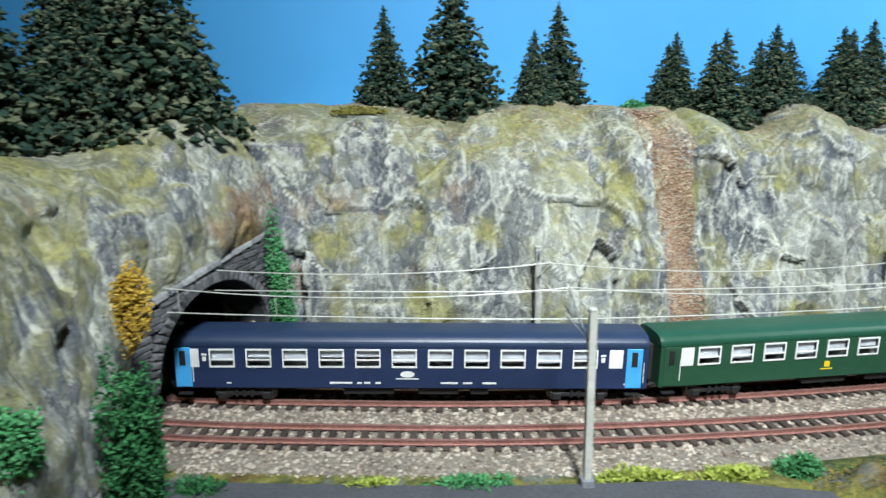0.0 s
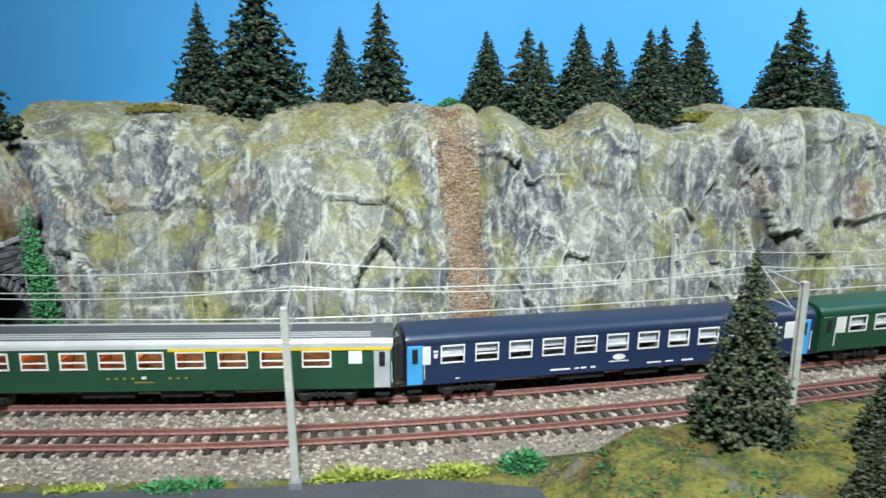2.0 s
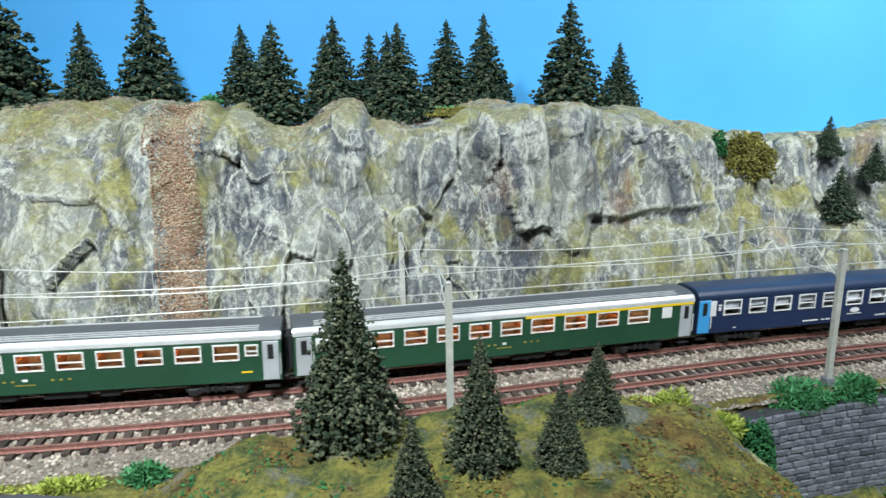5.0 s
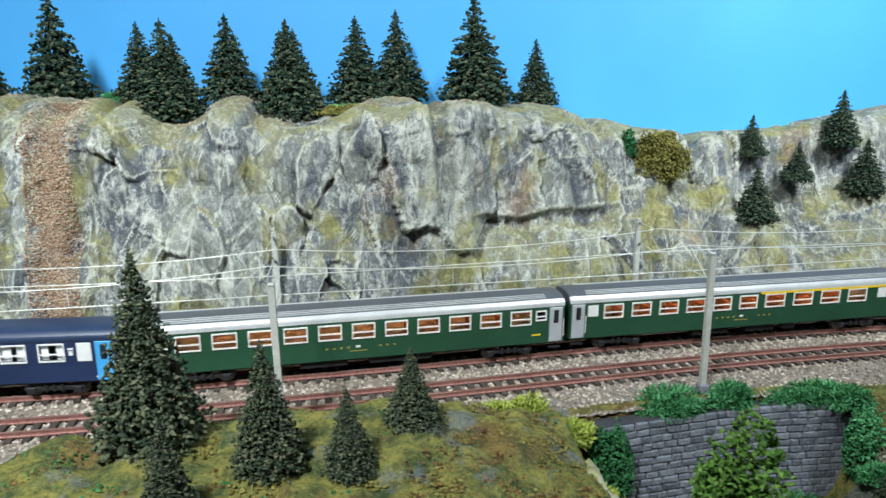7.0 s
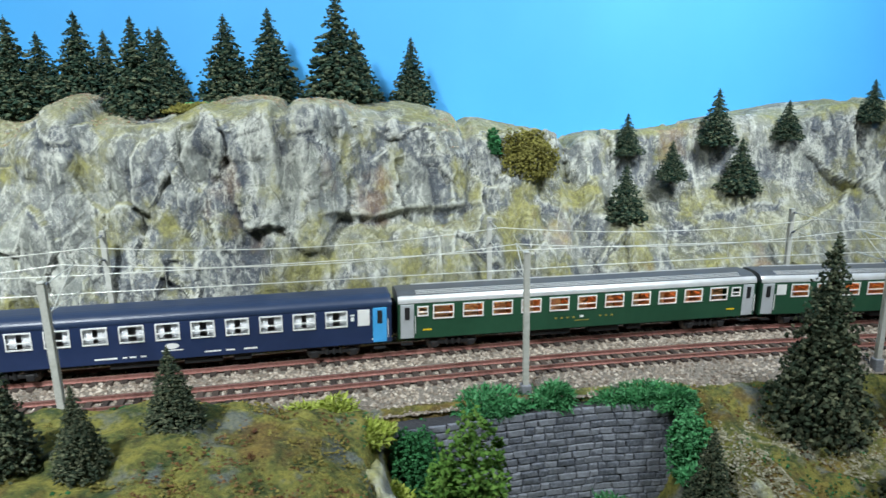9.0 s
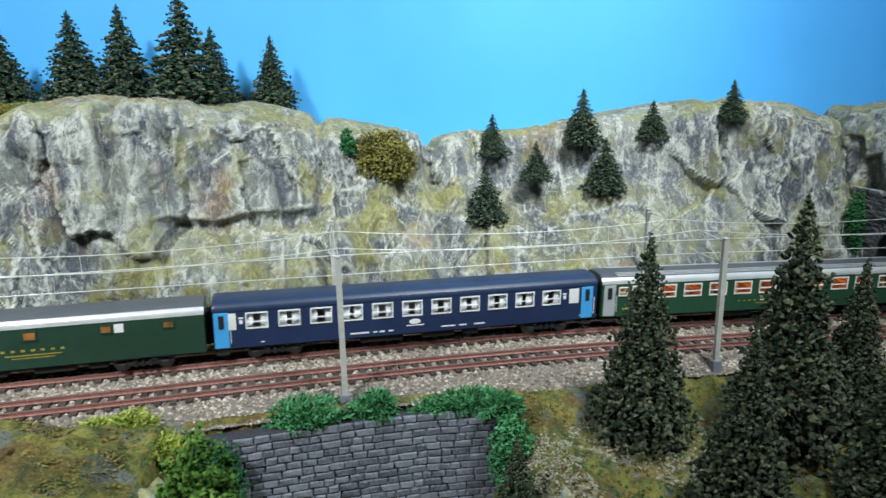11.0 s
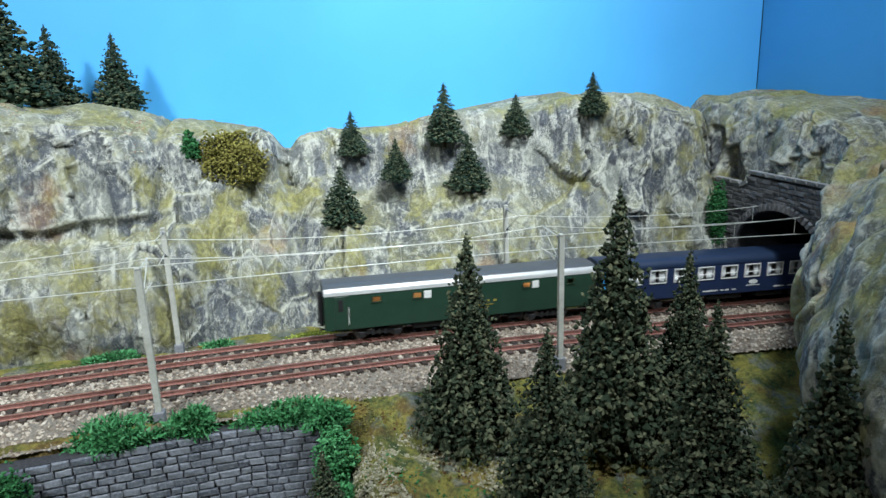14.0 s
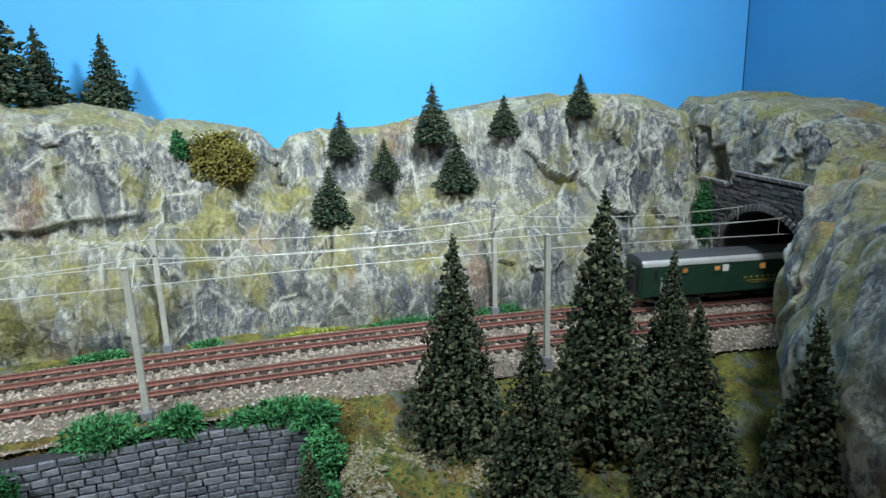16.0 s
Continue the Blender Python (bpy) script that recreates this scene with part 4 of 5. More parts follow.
    part("corridor_wall", boxed(-length / 2 + .016, length / 2 - .016, .0050, .0056, FLOOR + .001, EAVES - .0005), INNER if interior else INNER_DARK, root)
    seats = [w for w in windows if w[1] > .012]
    me_s = None
    for a, b in zip(seats, seats[1:]):
        x = (a[0] + b[0]) / 2
        if me_s is None:
            bm = bmesh.new()
            box(bm, -.0008, .0008, -.0148, .0048, FLOOR + .001, .034)
            for e in (-1, 1):
                box(bm, min(e * .0008, e * .0022), max(e * .0008, e * .0022), -.0146, .0046, FLOOR + .006, .0315, bevel=.0004)
                box(bm, min(e * .0008, e * .0066), max(e * .0008, e * .0066), -.0146, .0046, FLOOR + .003, FLOOR + .006, bevel=.0004)
            me_s = data_of(bm, "seat_bench", SEAT if interior else INNER_DARK)
        part("seat_bench", me_s, None, root).location = (x, 0, 0)
    if lights:
        part("ceiling_lamp", boxed(-length / 2 + .02, length / 2 - .02, -.0075, -.0055, EAVES + .0005, EAVES + .0012), WARM, root, "warm glowing lamp strip")
    return root


def blue_coach(label, curtain):
    L = .3045
    win = [(-.1215 + .0233 * k, .0162, .0125, .0322) for k in range(11)]
    blanks = [(-.1405, .0088, .0125, .0322), (.1315, .0088, .0125, .0322)]
    marks = [(-.1328, .0345, .0034, .0012, WHITE), (-.1328, .0315, .0024, .003, WHITE), (.1232, .0345, .0034, .0012, WHITE), (.1232, .0315, .0024, .003, WHITE),
             (-.046, .0153, .0145, .0011, WHITE), (-.034, .0153, .003, .001, WHITE), (-.029, .0153, .004, .0012, WHITE), (-.022, .0153, .0035, .0011, WHITE),
             (.024, .0153, .011, .0010, WHITE), (.036, .0153, .006, .001, WHITE), (.05, .0153, .009, .0012, WHITE), (-.003, .0182, .0145, .0007, WHITE),
             (-.118, .015, .003, .0008, WHITE), (.14, .0148, .005, .001, WHITE)]
    root = coach(label, L, BLUE, [BLUE_ROOF, BLUE_ROOF], 3, win, blanks, [-.1465, .1435], SKYBLUE, False, curtain=curtain, marks=marks, lights=False)
    bm = bmesh.new()
    bmesh.ops.create_cone(bm, cap_ends=True, segments=20, radius1=.001, radius2=.001, depth=.0004, matrix=Matrix.Translation((-.003, -HALF - .0001, .0213)) @ Matrix.Rotation(radians(90), 4, "X") @ Matrix.Diagonal((4.6, 2.1, 1, 1)))
    part("emblem", bm, WHITE, root, "white oval emblem")
    return root


def train():
    """The coaches from the first to the last, and the arc length of each one's middle behind the first blue coach's tail."""
    L = .3045
    made = []
    win = [(-.118 + .0236 * k, .0162, .0125, .0322) for k in range(11)]
    a = coach("dark green railway coach with dark green roof", L, GREEN, [GREEN_ROOF, GREEN_ROOF], 3, win, [(-.1335, .009, .0125, .0322), (.1335, .009, .0125, .0322)],
              [-.1445, .1445], GREEN, False, marks=[(-.030, .021, .004, .004, YELLOW), (-.030, .0175, .009, .0007, YELLOW)], lights=False)
    made.append((a, .3105 + L / 2))
    made.append((blue_coach("dark blue couchette coach with light blue doors", False), L / 2))
    winc = [(-.1165 + .0235 * k, .0165, .0115, .0325) for k in range(6)] + [(.0255 + .0262 * k, .0185, .0115, .0325) for k in range(4)]
    gold = [(-.026 + .005 * k, .0205, .0018, .0012, GOLD) for k in range(4)] + [(.012 + .005 * k, .0205, .0018, .0012, GOLD) for k in range(3)] + [(-.004, .0178, .012, .0006, GOLD), (-.004, .021, .003, .0016, WHITE)]
    c = coach("green lit coach with silver roof and yellow first class line", L, GREEN, [GREY_ROOF, SILVER], 4, winc, [(-.1335, .0085, .009, .0335), (.1285, .0085, .009, .0335)],
              [-.1455, .1455], GREY_DOOR, True, marks=gold, stripe=(.012, .1515), ribs=3)
    made.append((c, .0055 - .3105 + L / 2 - .0055))
    wind = [(-.1175 + .0235 * k, .0165, .0115, .0325) for k in range(11)]
    d = coach("green lit second class coach with silver roof edge", L, GREEN, [GREY_ROOF, SILVER], 4, wind + [(-.1335, .0085, .008, .0335), (.1335, .0085, .008, .0335)], [],
              [-.1455, .1455], GREY_DOOR, True, marks=gold + [(.13, .0185, .007, .0012, YELLOW), (-.13, .0185, .007, .0012, YELLOW)], ribs=3)
    made.append((d, -.621 + L / 2))
    made.append((blue_coach("dark blue couchette coach with white curtains drawn", True), -.9315 + L / 2))
    V = .232
    winf = [(-.075, .008, .006, .035), (-.042, .008, .006, .035), (.005, .009, .007, .0345), (.052, .008, .006, .035), (.092, .008, .006, .035)]
    f = coach("dark green baggage van with silver roof edge", V, VAN_GREEN, [GREY_ROOF, SILVER], 4, winf, [(-.0335, .006, .0062, .035), (.060, .006, .0062, .035)],
              [-.1035], VAN_GREEN, True, marks=[(-.012 + .006 * k, .0245, .0024, .0016, GOLD) for k in range(7)] + [(.006, .0212, .034, .0007, GOLD), (.006, .0192, .026, .0005, GOLD)], bar=0)
    for ob in f.children:
        if ob.name.startswith("window_frame"):
            ob.data.materials[0] = VAN_GREEN
    made.append((f, -.9375 - V / 2))
    return made


# arc length of the first blue coach's tail along the far track
TAIL = [(0, -.185), (1.5, .043), (2.5, .193), (3.5, .345), (4, .418), (6.5, .793), (7.5, .943), (8, 1.021), (9, 1.173), (9.5, 1.250), (12, 1.628), (12.5, 1.703), (13.5, 1.846), (14.5, 1.992), (16, 2.212)]


def tail_at(t):
    c = np.polyfit([q[0] for q in TAIL], [q[1] for q in TAIL], 5)
    return float(np.polyval(c, t))


def motions():
    for ob, s0 in TRAIN:
        wheelbase = .2185 if s0 > -1.0 else .146
        rows = []
        for k in range(65):
            t = k * .25
            s = tail_at(t) + s0
            a, b = on_far(s - wheelbase / 2), on_far(s + wheelbase / 2)
            d = b - a
            rows.append((t, Matrix.Translation((a + b) / 2) @ pose(0, 0, 0, 0, -math.degrees(math.asin(d.z / d.length)), math.degrees(math.atan2(d.y, d.x)))))
        walk(ob, rows)


# ---- building the place ----
def lamp_fixture(place, aim, watts, size, spread):
    data = bpy.data.lights.new("ceiling_lamp", "AREA")
    data.energy, data.shape, data.size, data.color = watts, "DISK", size, (.86, .95, 1.0)
    data.spread = radians(spread)
    ob = new("ceiling_lamp", data)
    ob.matrix_basis = look(place, aim)
    bm = bmesh.new()
    rod(bm, (0, 0, .004), (0, 0, .05), size * .62, size * .4, 20)
    rod(bm, (0, 0, .05), (0, 0, .12), .012, .012, 8)
    shade = part("lamp_shade", bm, PLASTER)
    shade.matrix_basis = look(place, aim)
    tagged(shade, "round white ceiling lamp housing", "lamp")
    bm = bmesh.new()
    top = shade.matrix_basis @ Vector((0, 0, .11))
    rod(bm, top, (top.x, top.y, 1.45), .006, .006, 8)
    cord = part("suspension_rod", bm, BLACK, shade)
    cord.matrix_parent_inverse = shade.matrix_basis.inverted()


def left_mountain():
    B = [(-.132, .47), (-.15, .425), (-.172, .375), (-.187, .338), (-.181, .29), (-.178, .24), (-.182, .18), (-.22, .1), (-.34, .02), (-.55, -.06)]
    Z0 = [.102, .096, .089, .077, -.03, -.06, -.06, -.06, -.06, -.06]
    cols = []
    for i, ((x, y), z) in enumerate(zip(B, Z0)):
        nx, ny = (-.95, .3) if i < 7 else (-.6, .8)
        lift = .168 if i > 1 else .183
        k = 1.0 if i < 7 else 1.4
        cols.append([(x + .004 * (i > 3), y, z), (x + nx * .003, y + ny * .003, z + (lift - z) * .4), (x + nx * .02 * k, y + ny * .02 * k, z + (lift - z) * .78),
                     (x + nx * .05 * k, y + ny * .05 * k, lift), (x + nx * .14, y + ny * .14 + .02, lift + .006), (x - .6, y + .25, lift + .005), (x - 1.4, y + .3, lift - .01)])
    return sheet("mountain_west", cols, 360, 200, ROCK_B, "grey and ochre rock mountain above the tunnel mouth", 33, amp=.9, crest=.5, cells=(60, 300),
          shape=lambda p, d, v: d * np.clip(v * 12, .1, 1))


def right_mountain():
    B = [(1.160, .62), (1.157, .53), (1.155, .44), (1.150, .376), (1.128, .358), (1.105, .335), (1.075, .298), (1.035, .25), (.98, .195), (.955, .11), (.99, .0), (1.05, -.15)]
    Z0 = [.05, .06, .07, .072, .02, -.06, -.09, -.09, -.1, -.1, -.1, -.1]
    TOP = [.150, .154, .150, .138, .128, .117, .118, .122, .125, .128, .13, .13]
    cols = []
    for i, ((x, y), z, lift) in enumerate(zip(B, Z0, TOP)):
        hang = (-.018, -.045, -.046, -.028, -.005)[i - 4] if 4 <= i <= 8 else 0.0
        k = .4 if i < 4 else 1.0
        cols.append([(x, y, z), (x + .004 + hang * .2, y + hang * .2, z + (lift - z) * .3), (x + .004 + hang, y + hang * .6, z + (lift - z) * .66),
                     (x + .035 * k, y + .006, z + (lift - z) * .93), (x + .075 * k + .015, y + .012, lift), (x + .16, y + .02, lift + .004), (x + .7, y + .02, lift - .005), (x + 1.9, y, lift - .02)])
    sheet("mountain_east", cols, 420, 210, ROCK_B, "grey rock mountain with moss above the dark tunnel", 71, amp=1.25, crest=.55, cells=(60, 300),
          shape=lambda p, d, v: d * np.clip(v * 12, .1, 1))


def retaining_wall():
    root = new("retaining_wall")
    tagged(root, "dark grey ashlar retaining wall below the verge", "wall", kind="structure")
    PX, PY = [.545, .59, .64, .69, .748], [.328, .336, .343, .348, .348]
    top = lambda x: float(rail_z(x)) - .0165
    bm = bmesh.new()
    for a, b in zip(np.linspace(.545, .748, 20), np.linspace(.545, .748, 20)[1:]):
        ya, yb = float(np.interp(a, PX, PY)), float(np.interp(b, PX, PY))
        pts = [(a, ya, top(a)), (b, yb, top(b)), (b, yb - .008, top(b) - .1), (a, ya - .008, top(a) - .1)]
        bm.faces.new([bm.verts.new(q) for q in pts])
        bm.faces.new([bm.verts.new(q) for q in ((a, ya, top(a)), (b, yb, top(b)), (b, yb + .012, top(b)), (a, ya + .012, top(a)))])
        bm.faces.new([bm.verts.new(q) for q in ((a, ya + .012, top(a)), (b, yb + .012, top(b)), (b, yb + .012, top(b) - .1), (a, ya + .012, top(a) - .1))])
    part("backing", bm, STONE_BED, root)

    def place(u, v):
        x = .545 + u
        y = float(np.interp(x, PX, PY)) - .008 * v / .1
        ang = math.degrees(math.atan2(float(np.interp(x + .005, PX, PY) - np.interp(x - .005, PX, PY)), .01))
        return pose(x, y, top(x) - v, -4, 1.5, ang)
    masonry(root, "stone", STONE, .2, .086, .0098, .0052, place, 40, depth=.0018)
    return root


def scree():
    r = rng(77)
    n = 9000
    z = r.uniform(.02, .185, n)
    x = .175 + np.clip(r.normal(0, .0085, n), -.0155, .0155) * (1 + .3 * (z > .15))
    x += (z - .1) * -.04
    pts = []
    for a, b in zip(x, z):
        hit, loc, nrm, i = CLIFF.ray_cast(Vector((a, .2, b)), Vector((0, 1, 0)))
        if hit:
            pts.append(loc - Vector((0, .0004, 0)))
    stones("leaf_scree", np.array(pts), r, .0005, .0012, LITTER, "rust and cream leaf litter filling the gully", "scree", flat=.7)


def top_litter():
    r = rng(78)
    pts = []
    for k in range(9000):
        x, y = r.uniform(-.16, .62), r.uniform(.49, .66)
        if fbm(np.array([[x, y, 0]]), 18, 5, 2)[0] < -.05:
            continue
        hit, loc, nrm, i = CLIFF.ray_cast(Vector((x, y, .4)), Vector((0, 0, -1)))
        if hit and nrm.z > .6:
            pts.append(loc)
    for k in range(7000):
        x, y = r.uniform(-.42, -.14), r.uniform(.26, .56)
        if fbm(np.array([[x, y, 0]]), 18, 6, 2)[0] < -.1:
            continue
        hit, loc, nrm, i = WEST.ray_cast(Vector((x, y, .4)), Vector((0, 0, -1)))
        if hit and nrm.z > .5:
            pts.append(loc)
    stones("top_litter", np.array(pts), r, .0006, .0015, LITTER, "brown leaf litter scattered on the cliff top", "litter", flat=.5)


def rest_on_cliff(x, y, default):
    hit, loc, nrm, i = CLIFF.ray_cast(Vector((x, y, .5)), Vector((0, 0, -1)))
    return loc.z if hit else default


room()
for spec in LAMPS:
    lamp_fixture(*spec)
backdrop()
CLIFF, CLIFF_GRID = cliff()
WEST, WEST_GRID = left_mountain()
right_mountain()
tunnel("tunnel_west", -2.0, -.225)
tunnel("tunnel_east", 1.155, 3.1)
ground()
ballast_bed()

# firs along the cliff top: x, y, top height, crown kind, width
CLIFF_FIRS = [(-.043, .648, .281, 0, 1.0), (.016, .590, .305, 3, 1.05), (.087, .583, .253, 1, .95), (.124, .645, .283, 2, 1.0),
              (.217, .586, .250, 0, 1.05), (.246, .552, .250, 2, 1.1), (.232, .639, .243, 1, 1.1), (.296, .562, .254, 1, 1.05), (.287, .655, .246, 2, 1.0), (.349, .537, .247, 0, 1.1), (.347, .624, .246, 3, 1.0),
              (.332, .65, .247, 2, 1.0), (.406, .631, .257, 1, 1.1), (.446, .645, .264, 0, 1.05), (.514, .58, .270, 2, 1.1), (.53, .635, .243, 1, 1.0), (.585, .631, .234, 0, 1.05)]
for i, (x, y, top, kind, wide) in enumerate(CLIFF_FIRS):
    z = rest_on_cliff(x, y, .17)
    fir(x, y, z - .003, top - z + .003, kind, wide, group="firs on the cliff top")
SLOPE_FIRS = [(.794, .602, .157, 1, .95), (.832, .560, .131, 0, 1.1), (.883, .592, .180, 2, .95), (.900, .562, .133, 1, 1.0), (.953, .589, .167, 3, 1.0), (1.021, .568, .185, 0, 1.0), (.777, .556, .113, 2, 1.0)]
SLOPE_H = [.042, .040, .058, .054, .040, .040, .056]
for (x, y, top, kind, wide), h in zip(SLOPE_FIRS, SLOPE_H):
    hit, loc, nrm, i = CLIFF.ray_cast(Vector((x, .3, top - h + .004)), Vector((0, 1, 0)))
    y = min(y, loc.y - .08 * h) if hit else y
    fir(x, y, top - h, h, kind, wide * 1.15, label="small dark green fir on the rocky slope", group="small firs on the rocky slope")
WEST_FIRS = [(-.206, .46, .33, 3, .95), (-.252, .50, .32, 0, 1.0), (-.285, .40, .31, 1, 1.0), (-.232, .43, .285, 3, .9), (-.188, .50, .285, 1, .95), (-.265, .47, .30, 0, .9), (-.30, .42, .285, 2, 1.0), (-.36, .50, .31, 1, 1.0), (-.40, .42, .30, 3, 1.0)]
for x, y, top, kind, wide in WEST_FIRS:
    fir(x, y, .168, top - .168, kind, wide, group="firs above the west tunnel")
VALLEY_FIRS = [(.293, .272, .122, 3, 0, .74), (.355, .242, .083, 0, 0, .80), (.426, .273, .062, 1, 0, .95), (.393, .236, .060, 2, 0, .85), (.318, .205, .065, 1, 0, .8),
               (.834, .322, .094, 1, 0, .66), (.926, .300, .121, 3, 0, .64), (.984, .311, .072, 2, 0, .66), (.853, .236, .061, 0, 0, .74), (.949, .231, .066, 1, 0, .72), (.95, .15, .088, 2, 0, .66), (.735, .278, -.014, 2, 0, .8)]
for x, y, top, kind, z, wide in VALLEY_FIRS:
    z = float(ground_z(x, y)) - .003
    fir(x, y, z, top - z, kind, wide, label="dark green fir growing on the turf of the valley", group="firs in the valley", near=True)

portal("portal_west", (-.2, .312), (-.133, .468), -.004, [(0, .083), (.06, .094), (.12, .102), (.17, .108)], .100, .058, .04, .090, 50, "dark stone tunnel portal with coping above the tracks")
portal("portal_east", (1.152, .522), (1.152, .36), -.028, [(0, .104), (.043, .104), (.0445, .116), (.162, .116)], .093, .058, .04, .088, 60, "dark stone tunnel portal with stepped coping")
retaining_wall()
track("far railway track with rusty rails on dark sleepers", 0.0)
track("near railway track with rusty rails on dark sleepers", -GAP)
for x, y in NEAR_MASTS:
    mast(x, y, "pale grey steel catenary mast beside the near track", arm=1, reach=float(near_y(x)) - y)
for x, y in FAR_MASTS:
    mast(x, y, "pale grey steel catenary mast at the cliff foot", arm=-1, reach=y - float(far_y(x)))
catenary(0.0, "thin pale overhead wires of the far track", 1)
catenary(-GAP, "thin pale overhead wires of the near track", -1)
scree()
top_litter()

# shrubs
SHRUBS = [
    ("ivy", -.124, .447, .06, .009, .006, .062, 2200, .0015, LEAF_MID, "green ivy climbing beside the tunnel portal", False),
    ("ivy", -.168, .275, .03, .014, .02, .062, 4000, .0015, LEAF_DARK, "dark green ivy hanging on the rock", False),
    ("lichen_bush", -.168, .292, .108, .008, .010, .020, 1500, .0012, LEAF_ORANGE, "orange and yellow lichen tuft on the rock", False),
    ("ivy", 1.138, .500, .045, .010, .008, .034, 1800, .0015, LEAF_DARK, "green ivy beside the east tunnel portal", False),
    ("moss_bush", .683, .578, .122, .030, .015, .025, 4200, .0017, LEAF_OLIVE, "round olive-brown moss bush on the cliff", False),
    ("moss_bush", .652, .575, .125, .008, .010, .022, 700, .0018, LEAF_DARK, "small green bush on the cliff edge", True),
    ("moss_bush", .392, .528, .158, .022, .016, .007, 1500, .0016, LEAF_OLIVE, "olive moss cushion under the firs", True),
    ("moss_bush", -.07, .565, .178, .024, .018, .006, 1400, .0016, LEAF_OLIVE, "olive moss cushion on the cliff top", True),
    ("grass_tuft", .19, .60, .182, .016, .01, .008, 350, .002, LEAF_MID, "green tuft below the firs", True),
    ("grass_tuft", .385, .56, .168, .03, .01, .008, 500, .002, LEAF_MID, "green tuft below the firs", True),
    ("grass_tuft", -.135, .60, .185, .014, .01, .008, 300, .002, LEAF_MID, "green tuft on the cliff top", True),
    ("rock_bush", -.186, .215, .08, .012, .012, .016, 1200, .0014, LEAF_MID, "green tuft growing on the rock face", False),
]
for i, (name, x, y, z, rx, ry, rz, n, size, mat, label, dome) in enumerate(SHRUBS):
    hit, loc, nrm, k = CLIFF.ray_cast(Vector((x, .3, z + .5 * rz)), Vector((0, 1, 0)))
    if "cushion" in label:
        z = rest_on_cliff(x, y, z) - .002
    elif hit and name == "moss_bush":
        y = loc.y - .002
    shrub(name, x, y, z, rx, ry, rz, n, size, mat, 200 + i, label, dome=dome)
TUFTS = [
    ("grass_bush", .610, .349, .030, .014, .014, 1700, .0032, LEAF_MID, "bushy green grass at the mast foot"),
    ("grass_bush", .655, .355, .022, .013, .014, 1300, .0032, LEAF_MID, "bushy green grass at the mast foot"),
    ("grass_bush", .718, .356, .036, .013, .010, 1700, .0030, LEAF_MID, "bright green grass above the retaining wall"),
    ("grass_bush", .742, .345, .015, .012, .016, 1200, .0030, LEAF_MID, "green grass hanging over the wall"),
    ("grass_bush", .748, .315, .014, .012, .010, 900, .0030, LEAF_MID, "green grass hanging beside the wall"),
    ("lime_bush", .505, .338, .016, .010, .010, 600, .0030, LEAF_LIME, "pale lime-green foliage at the verge"),
    ("lime_bush", .527, .315, .016, .014, .010, 800, .0032, LEAF_LIME, "pale lime-green foliage on the slope"),
    ("lime_bush", .54, .295, .014, .012, .010, 600, .0032, LEAF_LIME, "pale lime-green foliage on the slope"),
    ("lime_bush", .485, .347, .016, .006, .007, 400, .0030, LEAF_LIME, "pale lime-green foliage at the verge"),
    ("verge_grass", .085, .303, .024, .006, .006, 500, .0026, LEAF_LIME, "yellow-green grass along the verge"),
    ("verge_grass", .14, .302, .024, .006, .006, 500, .0026, LEAF_LIME, "yellow-green grass along the verge"),
    ("verge_grass", -.06, .304, .016, .006, .006, 400, .0026, LEAF_LIME, "yellow-green grass along the verge"),
    ("verge_grass", -.008, .300, .022, .008, .008, 600, .0026, LEAF_MID, "green grass along the verge"),
    ("verge_grass", .182, .302, .012, .008, .011, 500, .0026, LEAF_MID, "green grass along the verge"),
    ("verge_grass", -.15, .305, .016, .010, .008, 500, .0026, LEAF_DARK, "dark green grass below the rock"),
    ("foot_grass", .585, .468, .026, .006, .007, 700, .0026, LEAF_MID, "green grass at the cliff foot"),
    ("foot_grass", .665, .475, .014, .006, .007, 400, .0026, LEAF_MID, "green grass at the cliff foot"),
    ("foot_grass", .745, .482, .03, .007, .005, 700, .0024, LEAF_LIME, "yellow-green grass at the cliff foot"),
    ("foot_grass", .83, .490, .035, .006, .005, 700, .0024, LEAF_MID, "green grass at the cliff foot"),
    ("foot_grass", .92, .495, .03, .006, .008, 500, .0024, LEAF_MID, "green grass at the cliff foot"),
    ("foot_grass", .26, .445, .05, .005, .005, 700, .0024, LEAF_LIME, "yellow-green grass at the cliff foot"),
]
for i, (name, x, y, rx, ry, rz, n, size, mat, label) in enumerate(TUFTS):
    lift = float(rail_z(x)) - .0175 if name == "grass_bush" and y > .34 else float(ground_z(x, y)) - .001
    shrub(name, x, y, lift, rx, ry, rz, n * 2, size * .8, mat, 300 + i, label, "grass", blades=True)
shrub("ivy", .556, .318, -.055, .016, .012, .036, 3000, .0016, LEAF_DARK, 390, "dark green ivy on the retaining wall", dome=False)
shrub("ivy", .744, .33, -.055, .014, .010, .030, 2200, .0016, LEAF_MID, 391, "green ivy at the end of the retaining wall", dome=False)
shrub("round_bush", .573, .205, -.075, .027, .025, .106, 9500, .0019, LEAF_GREEN, 392, "fresh green leafy bush beside the retaining wall", dome=True)
shrub("grass_bush", .68, .30, -.092, .02, .012, .022, 900, .003, LEAF_MID, 393, "green grass at the foot of the wall", "grass", blades=True)



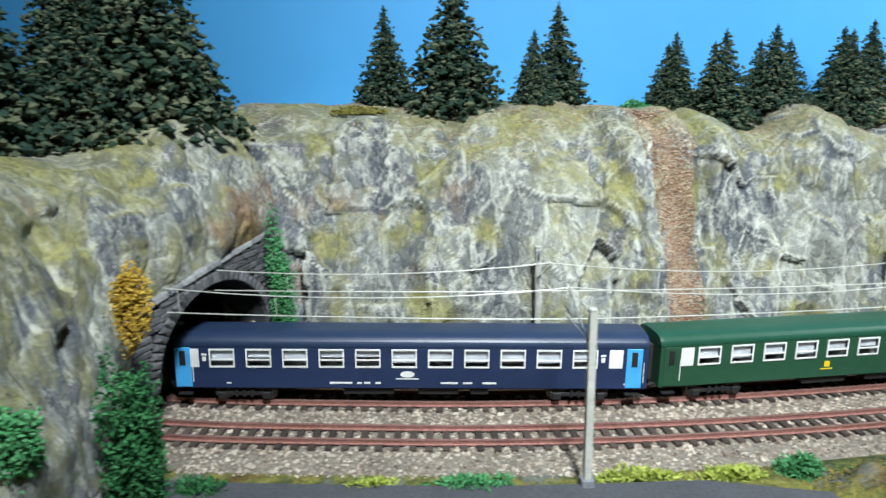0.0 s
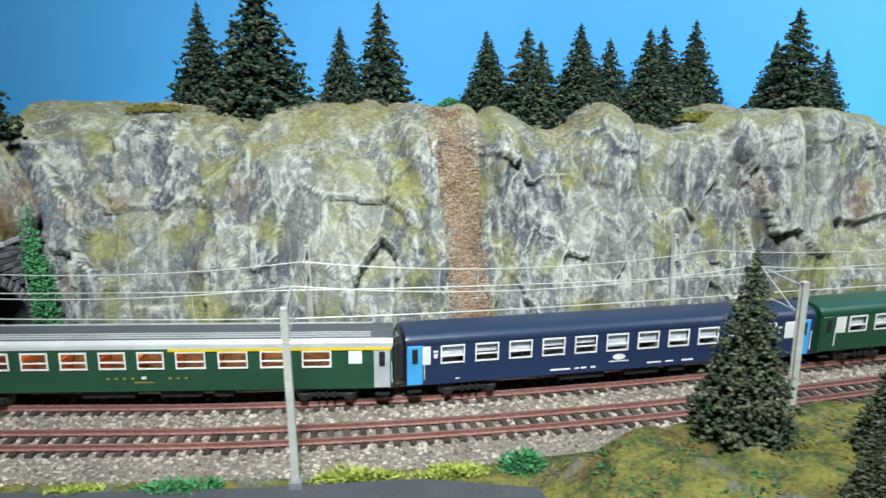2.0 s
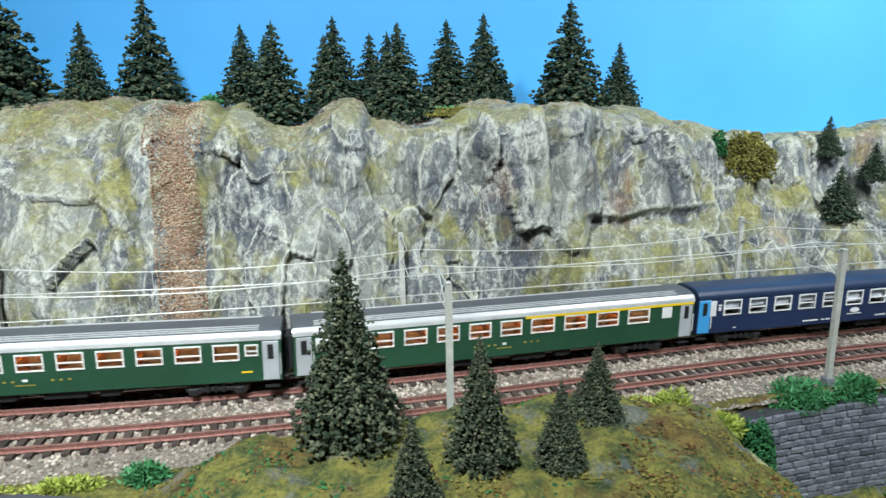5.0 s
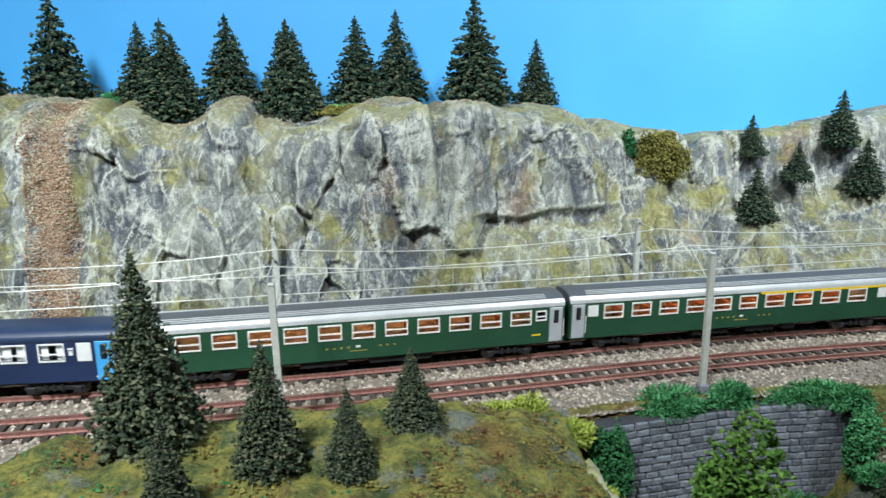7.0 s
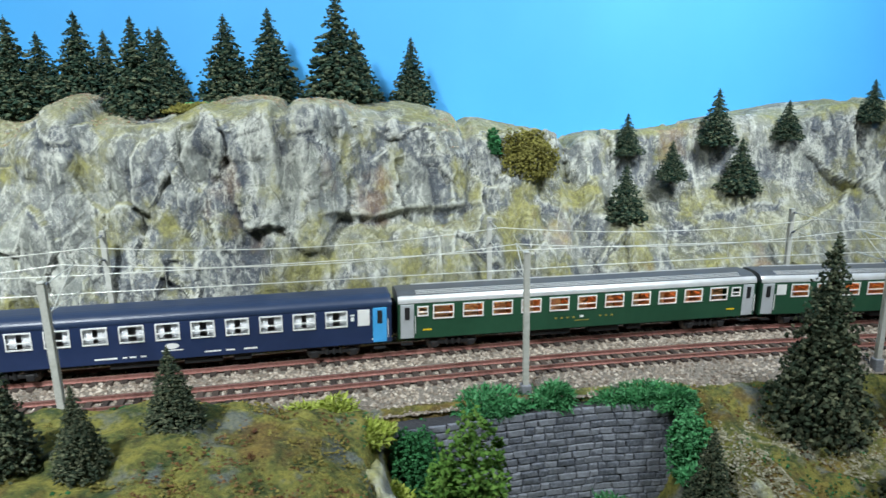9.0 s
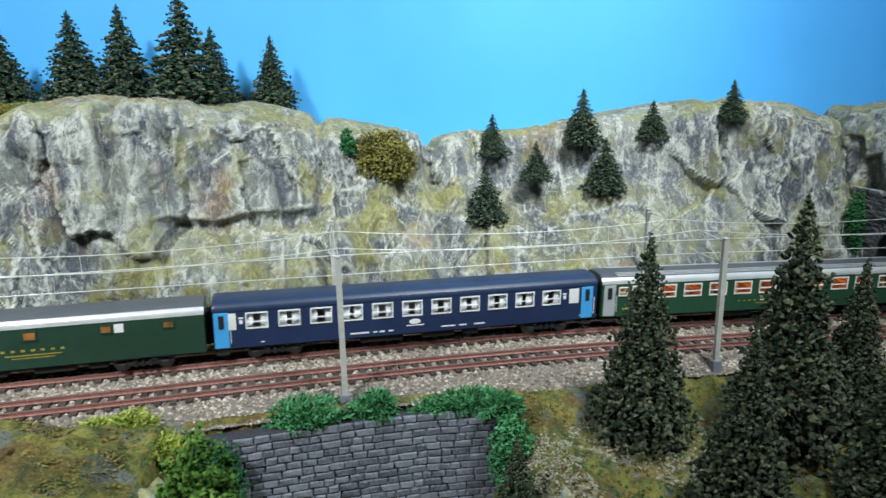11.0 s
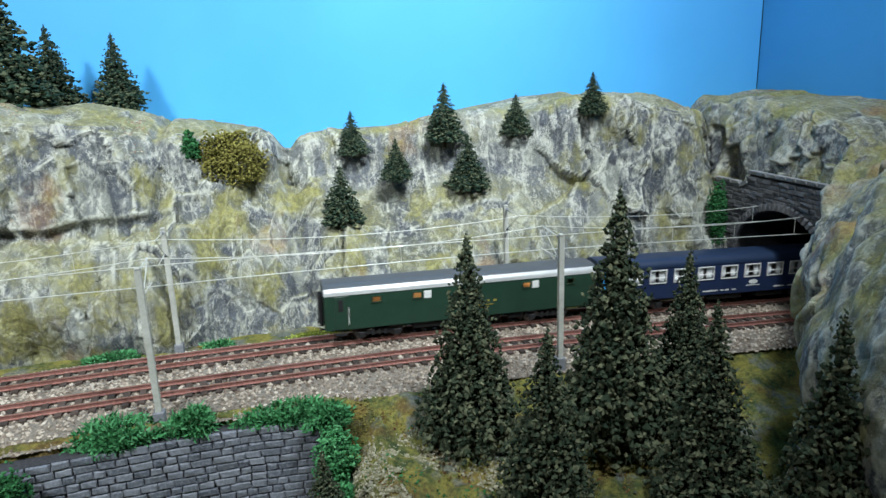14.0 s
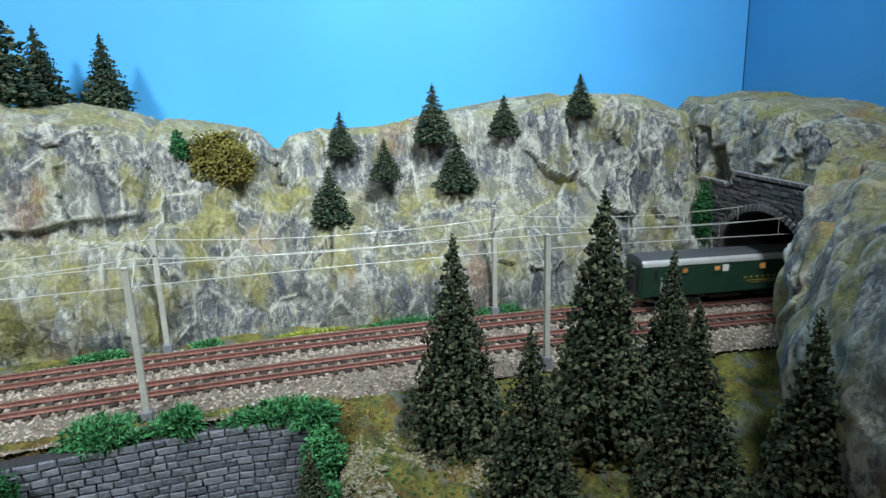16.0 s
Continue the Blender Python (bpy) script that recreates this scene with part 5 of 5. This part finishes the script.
def turf_tufts():
    """Loose flock and grass fibres over the land by the line."""
    r = rng(91)
    x, y = .755 + .13 * r.rand(12000) ** 1.5, r.uniform(.14, .335, 12000)
    ok = (fbm(np.stack([x, y, 0 * x], 1), 30, 44, 3) > -.25) & (y < near_y(x) - .05)
    p = np.stack([x[ok], y[ok], ground_z(x[ok], y[ok])], 1)
    p[:, 2] += .006 * fbm(p, 22, 21, 3)
    stones("pale_gravel", p, r, .0006, .0016, GRAVEL, "cream and brown gravel on the slope", "gravel", flat=.7)
    for name, n, mat, seed, label in (("turf_fibres", 12000, LEAF_BROWN, 3, "olive and yellow grass fibres on the turf"), ("rust_flock", 8000, RUST, 4, "rust-brown flock on the turf"),
                                      ("green_flock", 8000, LEAF_DARK, 5, "dark green flock on the turf"), ("pale_flock", 2600, LEAF_BROWN, 6, "pale yellow-green flock on the turf")):
        x, y = r.uniform(.17, 1.06, n * 3), r.uniform(.12, .36, n * 3)
        ok = (fbm(np.stack([x, y, 0 * x], 1), 26, 60 + seed, 3) > .12) & (y < near_y(x) - .036) & ~((x > .53) & (x < .76) & (y > .30))
        x, y = x[ok][:n], y[ok][:n]
        p = np.stack([x, y, ground_z(x, y)], 1)
        hilly = np.clip((x - .17) / .05, 0, 1)
        p[:, 2] += hilly * (.006 * fbm(p, 22, 21, 3))
        stones(name, p, r, .0005, .0013, mat, label, "turf", flat=.8)


turf_tufts()


def outcrop(x, y, z, rx, ry, rz, seed, label):
    bm = bmesh.new()
    bmesh.ops.create_icosphere(bm, subdivisions=4, radius=1)
    p = np.array([v.co[:] for v in bm.verts])
    d = 1 + .25 * fbm(p + seed, 1.3, seed, 3) + .06 * lumps(p, 24, seed)
    for v, q, k in zip(bm.verts, p, d):
        v.co = Vector((q[0] * rx, q[1] * ry, q[2] * rz)) * float(k)
    ob = part("rock_outcrop", bm, ROCK_B, smooth=True)
    ob.location = (x, y, z)
    tagged(ob, label, "rock", "rock outcrops in the turf")


outcrop(.530, .272, -.055, .016, .022, .030, 3, "grey rock outcrop beside the wall end")
outcrop(.510, .245, -.045, .022, .02, .020, 4, "grey rock outcrop on the mound")
outcrop(.768, .285, -.088, .010, .05, .034, 5, "grey stony ridge running down beside the wall")
TRAIN = train()
motions()
